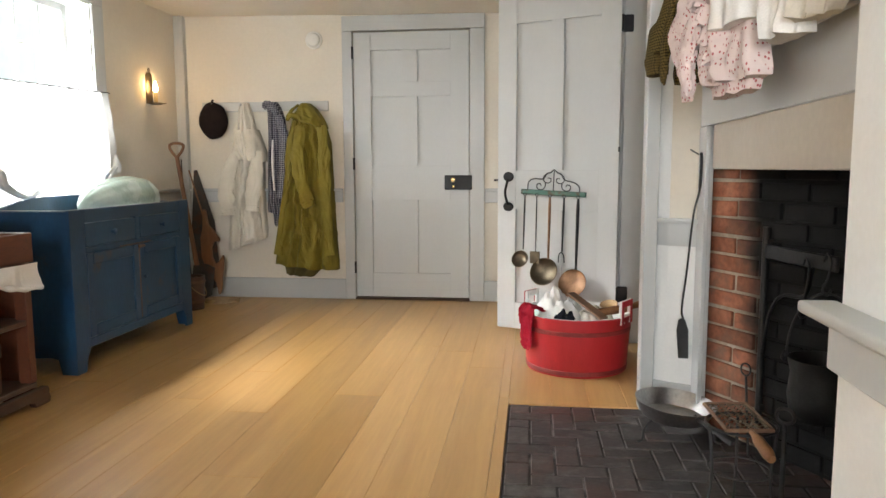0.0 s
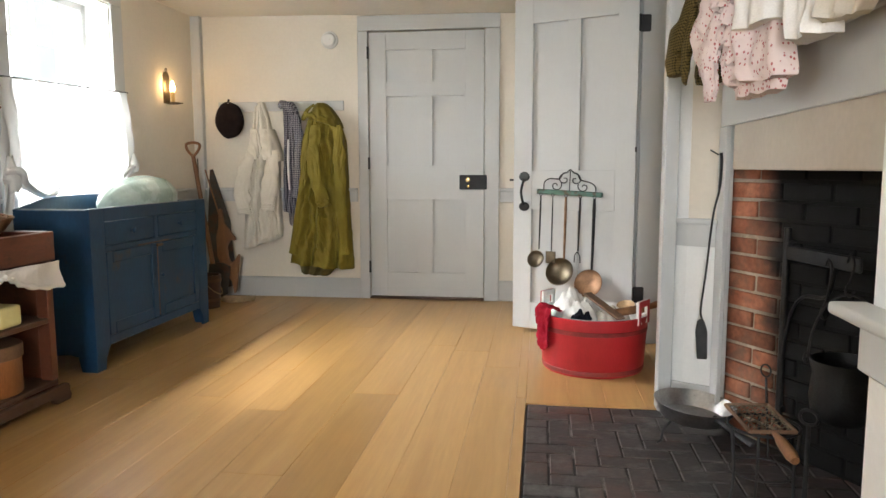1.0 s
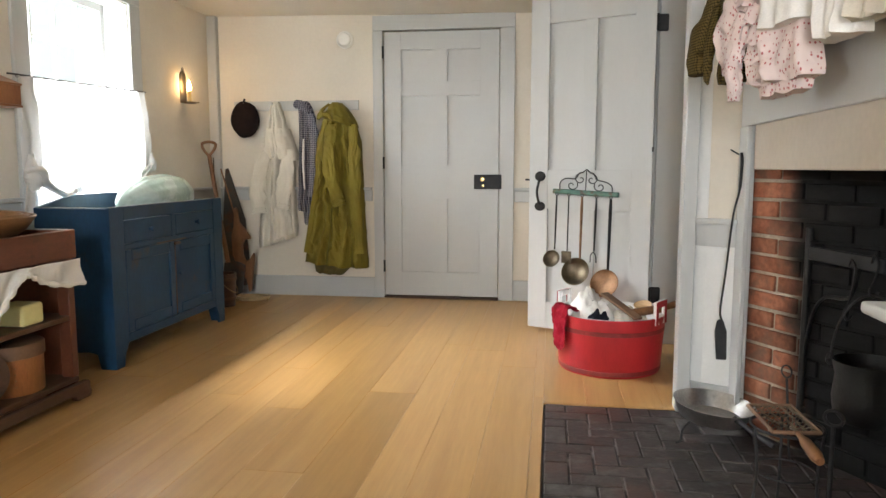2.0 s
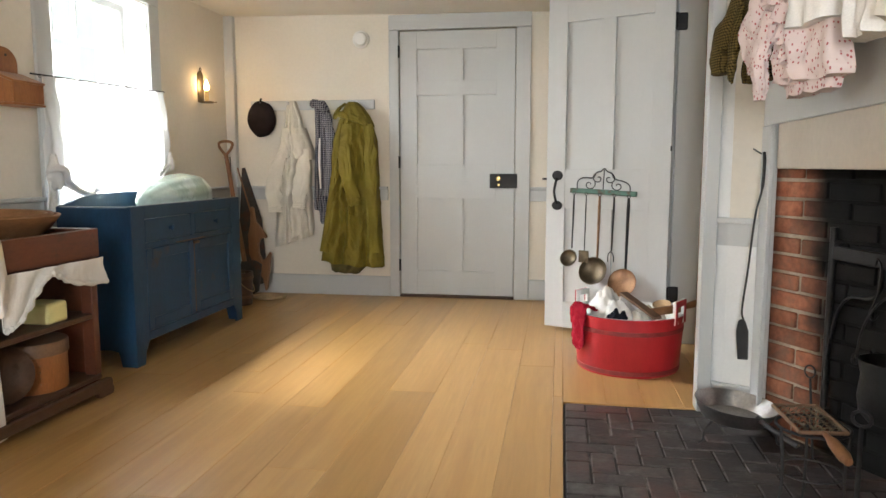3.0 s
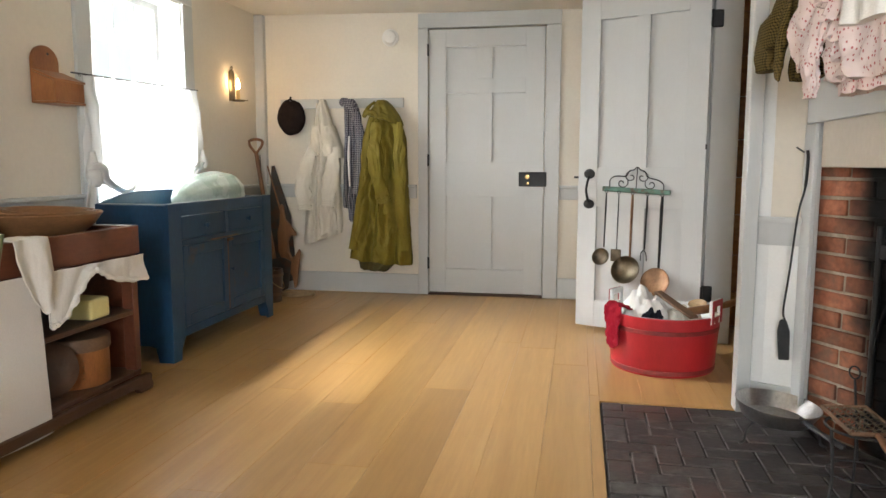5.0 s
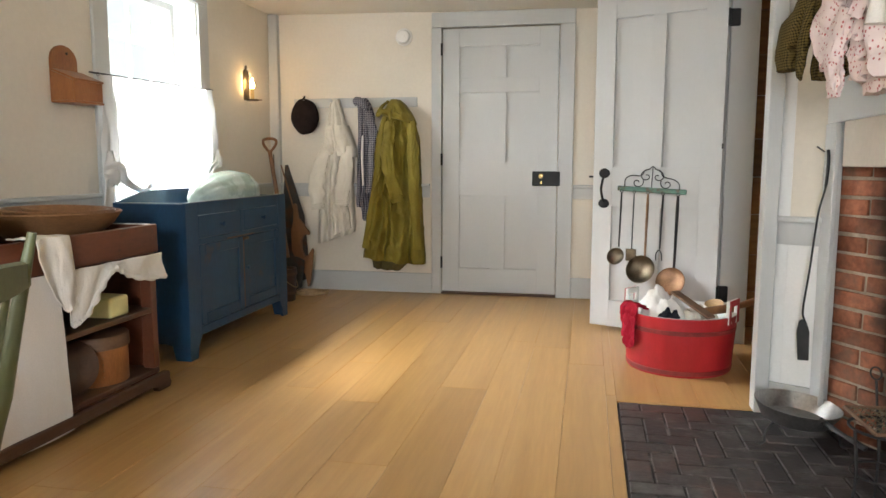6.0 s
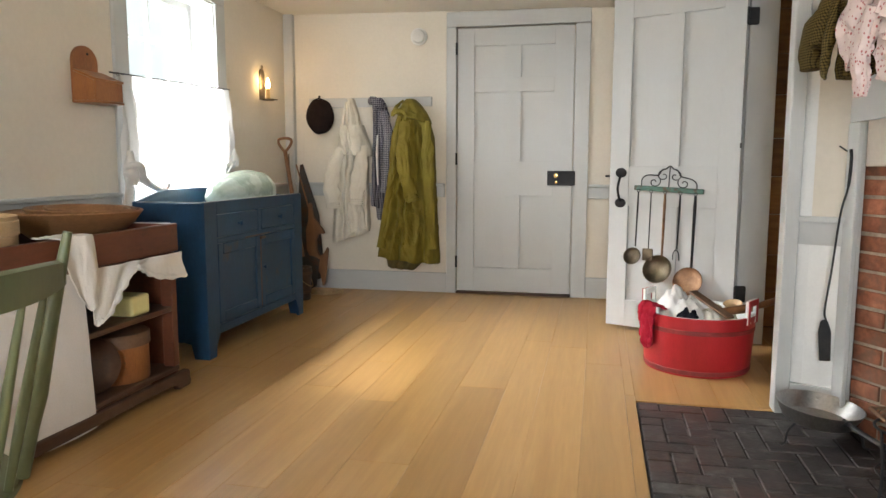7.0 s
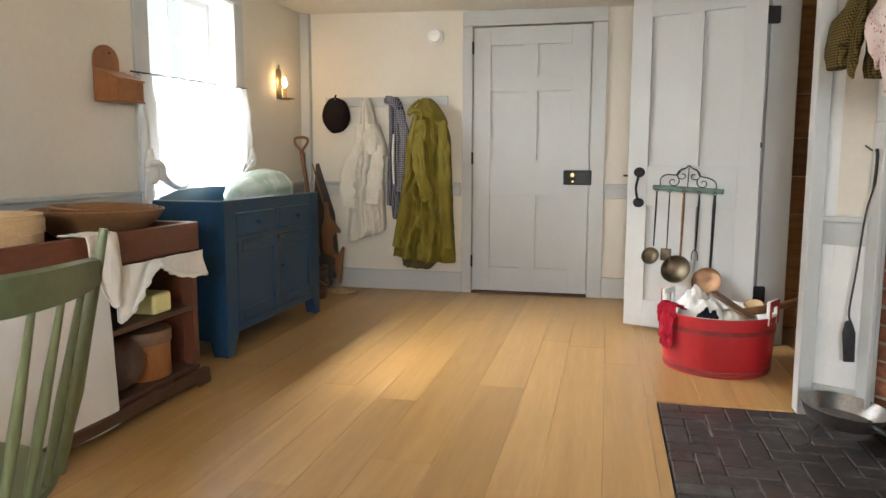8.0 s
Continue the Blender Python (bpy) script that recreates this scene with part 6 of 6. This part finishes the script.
# ---- floor, hearth and brick pieces ----
def floor():
    base = structure("floor", box(-3.0, 2.0, -2.7, 5.6, -0.09, -0.021, 0), DARKWOOD, "wide honey-coloured oak board floor", "floor")
    rnd = random.Random(4)
    xs = [-0.135]
    while xs[-1] > -2.72:
        xs.append(xs[-1] - rnd.choice((0.15, 0.175, 0.195, 0.215, 0.24)))
    xs[-1] = -2.80
    xs = xs[::-1] + [-0.092]
    east = [-0.092]
    while east[-1] < 1.9:
        east.append(east[-1] + rnd.choice((0.14, 0.16, 0.185)))
    xs += east[1:]
    for x0, x1 in zip(xs, xs[1:]):
        spans = [(-2.5, FAR)]
        if x1 > -0.09:
            spans = [(-2.5, 1.15), (3.072, 4.69 if x0 > 0.6 else FAR)]
        for s0, s1 in spans:
            y = s0
            while y < s1 - 0.01:
                e = y + rnd.uniform(1.3, 2.9)
                if s0 == -2.5 and y == s0:
                    e = y + rnd.uniform(0.6, 2.6)
                if e > s1 - 0.5:
                    e = s1
                bm = box(x0 + 0.0002, x1 - 0.0002, y + 0.0002, e - 0.0002, -0.020, 0.0, 0.0014)
                c = Vector(((x0 + x1) / 2, (y + e) / 2, 0))
                bmesh.ops.translate(bm, verts=bm.verts, vec=-c)
                ob = part("plank", bm, OAK, base)
                ob.location = c
                y = e


floor()


def hearth():
    base = structure("hearth", box(-0.088, 1.25, 1.155, 3.068, -0.020, -0.006, 0), HMORTAR, "dark brick hearth laid in herringbone", "hearth")
    l, w, g = 0.172, 0.086, 0.008
    data = {}
    for flip in (0, 1):
        bx, by = (l, w) if flip == 0 else (w, l)
        bm = box(-bx / 2 + g / 2, bx / 2 - g / 2, -by / 2 + g / 2, by / 2 - g / 2, -0.015, 0.0, 0.003)
        me = bpy.data.meshes.new("brick")
        bm.to_mesh(me)
        bm.free()
        me.materials.append(HEARTH)
        data[flip] = me
    rnd = random.Random(2)
    x0, x1, y0, y1 = -0.086, 1.10, 1.16, 3.066
    edge = {}
    for j in range(-2, 27):
        for i in range(-3, 20):
            kind = (i - j) % 4
            if kind in (0, 3):
                flip = 0 if kind == 0 else 1
                px, py = (i * w, (j + 0.0) * w) if flip == 0 else (i * w - w / 2, j * w + w / 2)
                bx, by = (l, w) if flip == 0 else (w, l)
                px += x0 + l / 2
                py += y0 + w / 2
                a, b = max(px - bx / 2, x0), min(px + bx / 2, x1)
                c, d = max(py - by / 2, y0), min(py + by / 2, y1)
                if b - a < 0.02 or d - c < 0.02:
                    continue
                if px > 0.75 and py > 2.905 - (px - 0.676) * 1.73 + 0.15:
                    continue
                whole = b - a > bx - 0.001 and d - c > by - 0.001
                if whole:
                    me = data[flip]
                else:
                    key = (round(b - a, 3), round(d - c, 3))
                    if key not in edge:
                        bm = box(-(b - a) / 2 + g / 2, (b - a) / 2 - g / 2, -(d - c) / 2 + g / 2, (d - c) / 2 - g / 2, -0.015, 0.0, 0.003)
                        edge[key] = bpy.data.meshes.new("brick")
                        bm.to_mesh(edge[key])
                        bm.free()
                        edge[key].materials.append(HEARTH)
                    me = edge[key]
                ob = new("brick", me)
                ob.parent = base
                ob.location = ((a + b) / 2, (c + d) / 2, -0.002 + rnd.uniform(-0.0015, 0.0015))
                ob.rotation_euler = (rnd.uniform(-0.008, 0.008), rnd.uniform(-0.008, 0.008), rnd.uniform(-0.01, 0.01))


hearth()


def cheek_bricks():
    """Running bond along the splayed cheek; the bricks turn sooty towards the fire."""
    d = (CH1 - CH0).normalized()
    n = Vector((-d.y, d.x)) * -1
    if n.x > 0:
        n = -n
    ang = math.degrees(math.atan2(d.y, d.x))
    ln = (CH1 - CH0).length
    base = structure("fireplace_cheek", box(0, ln, -0.004, 0.02, 0, 1.02, 0, m=pose(CH0.x + 0.006, CH0.y, 0, 0, 0, ang)), MORTAR, "red brick fireplace cheek blackened by soot", "brickwork")
    h, g = 0.068, 0.012
    cache = {}
    rnd = random.Random(6)
    for row in range(15):
        z = 0.005 + row * h
        first = 0.245 if row % 2 else 0.14
        cuts = [0.0, first]
        while cuts[-1] < ln:
            cuts.append(cuts[-1] + 0.20)
        cuts[-1] = ln
        for a, b in zip(cuts, cuts[1:]):
            if b - a < 0.03:
                continue
            top = min(h - g, 1.012 - z)
            key = (round(b - a, 3), round(top, 3))
            if key not in cache:
                bm = box(-(b - a) / 2 + g / 2, (b - a) / 2 - g / 2, -0.0075, 0.012, 0, top, 0.004, seg=2)
                cache[key] = bpy.data.meshes.new("brick")
                bm.to_mesh(cache[key])
                bm.free()
                cache[key].shade_smooth()
                cache[key].materials.append(CHEEK)
            ob = new("brick", cache[key])
            ob.parent = base
            c = CH0 + d * ((a + b) / 2)
            ob.matrix_basis = pose(c.x + rnd.uniform(-0.002, 0.002), c.y + rnd.uniform(-0.002, 0.002), z + g / 2 + rnd.uniform(-0.0015, 0.0015), rnd.uniform(-1.2, 1.2), rnd.uniform(-0.9, 0.9), ang + rnd.uniform(-1.2, 1.2))
    return base


def sooty_brick_mat():
    """Red brick with soot that thickens along the cheek and up into the throat."""
    m = BRICK.copy()
    m.name = "brick_with_soot"
    soot_layer(m)
    soot_layer(MORTAR)
    return m


def soot_layer(m):
    n, l = m.node_tree.nodes, m.node_tree.links
    b = n["Principled BSDF"]
    old = b.inputs["Base Color"].links[0].from_socket
    geo = n.new("ShaderNodeNewGeometry")
    dot = n.new("ShaderNodeVectorMath")
    dot.operation = "DOT_PRODUCT"
    d = (CH1 - CH0).normalized()
    dot.inputs[1].default_value = (d.x, d.y, 0.10)
    l.new(geo.outputs["Position"], dot.inputs[0])
    nz = n.new("ShaderNodeTexNoise")
    nz.inputs["Scale"].default_value = 7.0
    l.new(geo.outputs["Position"], nz.inputs["Vector"])
    add = n.new("ShaderNodeMath")
    add.operation = "MULTIPLY_ADD"
    add.inputs[1].default_value = 0.16
    l.new(nz.outputs["Fac"], add.inputs[0])
    l.new(dot.outputs["Value"], add.inputs[2])
    start = CH0.x * d.x + CH0.y * d.y + 0.08 + 0.045
    r = n.new("ShaderNodeMapRange")
    r.interpolation_type = "SMOOTHSTEP"
    r.inputs["From Min"].default_value, r.inputs["From Max"].default_value = start + 0.12, start + 0.30
    l.new(add.outputs[0], r.inputs["Value"])
    mix = n.new("ShaderNodeMix")
    mix.data_type = "RGBA"
    mix.inputs["B"].default_value = (0.008, 0.0075, 0.0075, 1)
    l.new(r.outputs[0], mix.inputs["Factor"])
    l.new(old, mix.inputs["A"])
    l.new(mix.outputs["Result"], b.inputs["Base Color"])


CHEEK = sooty_brick_mat()
cheek_bricks()
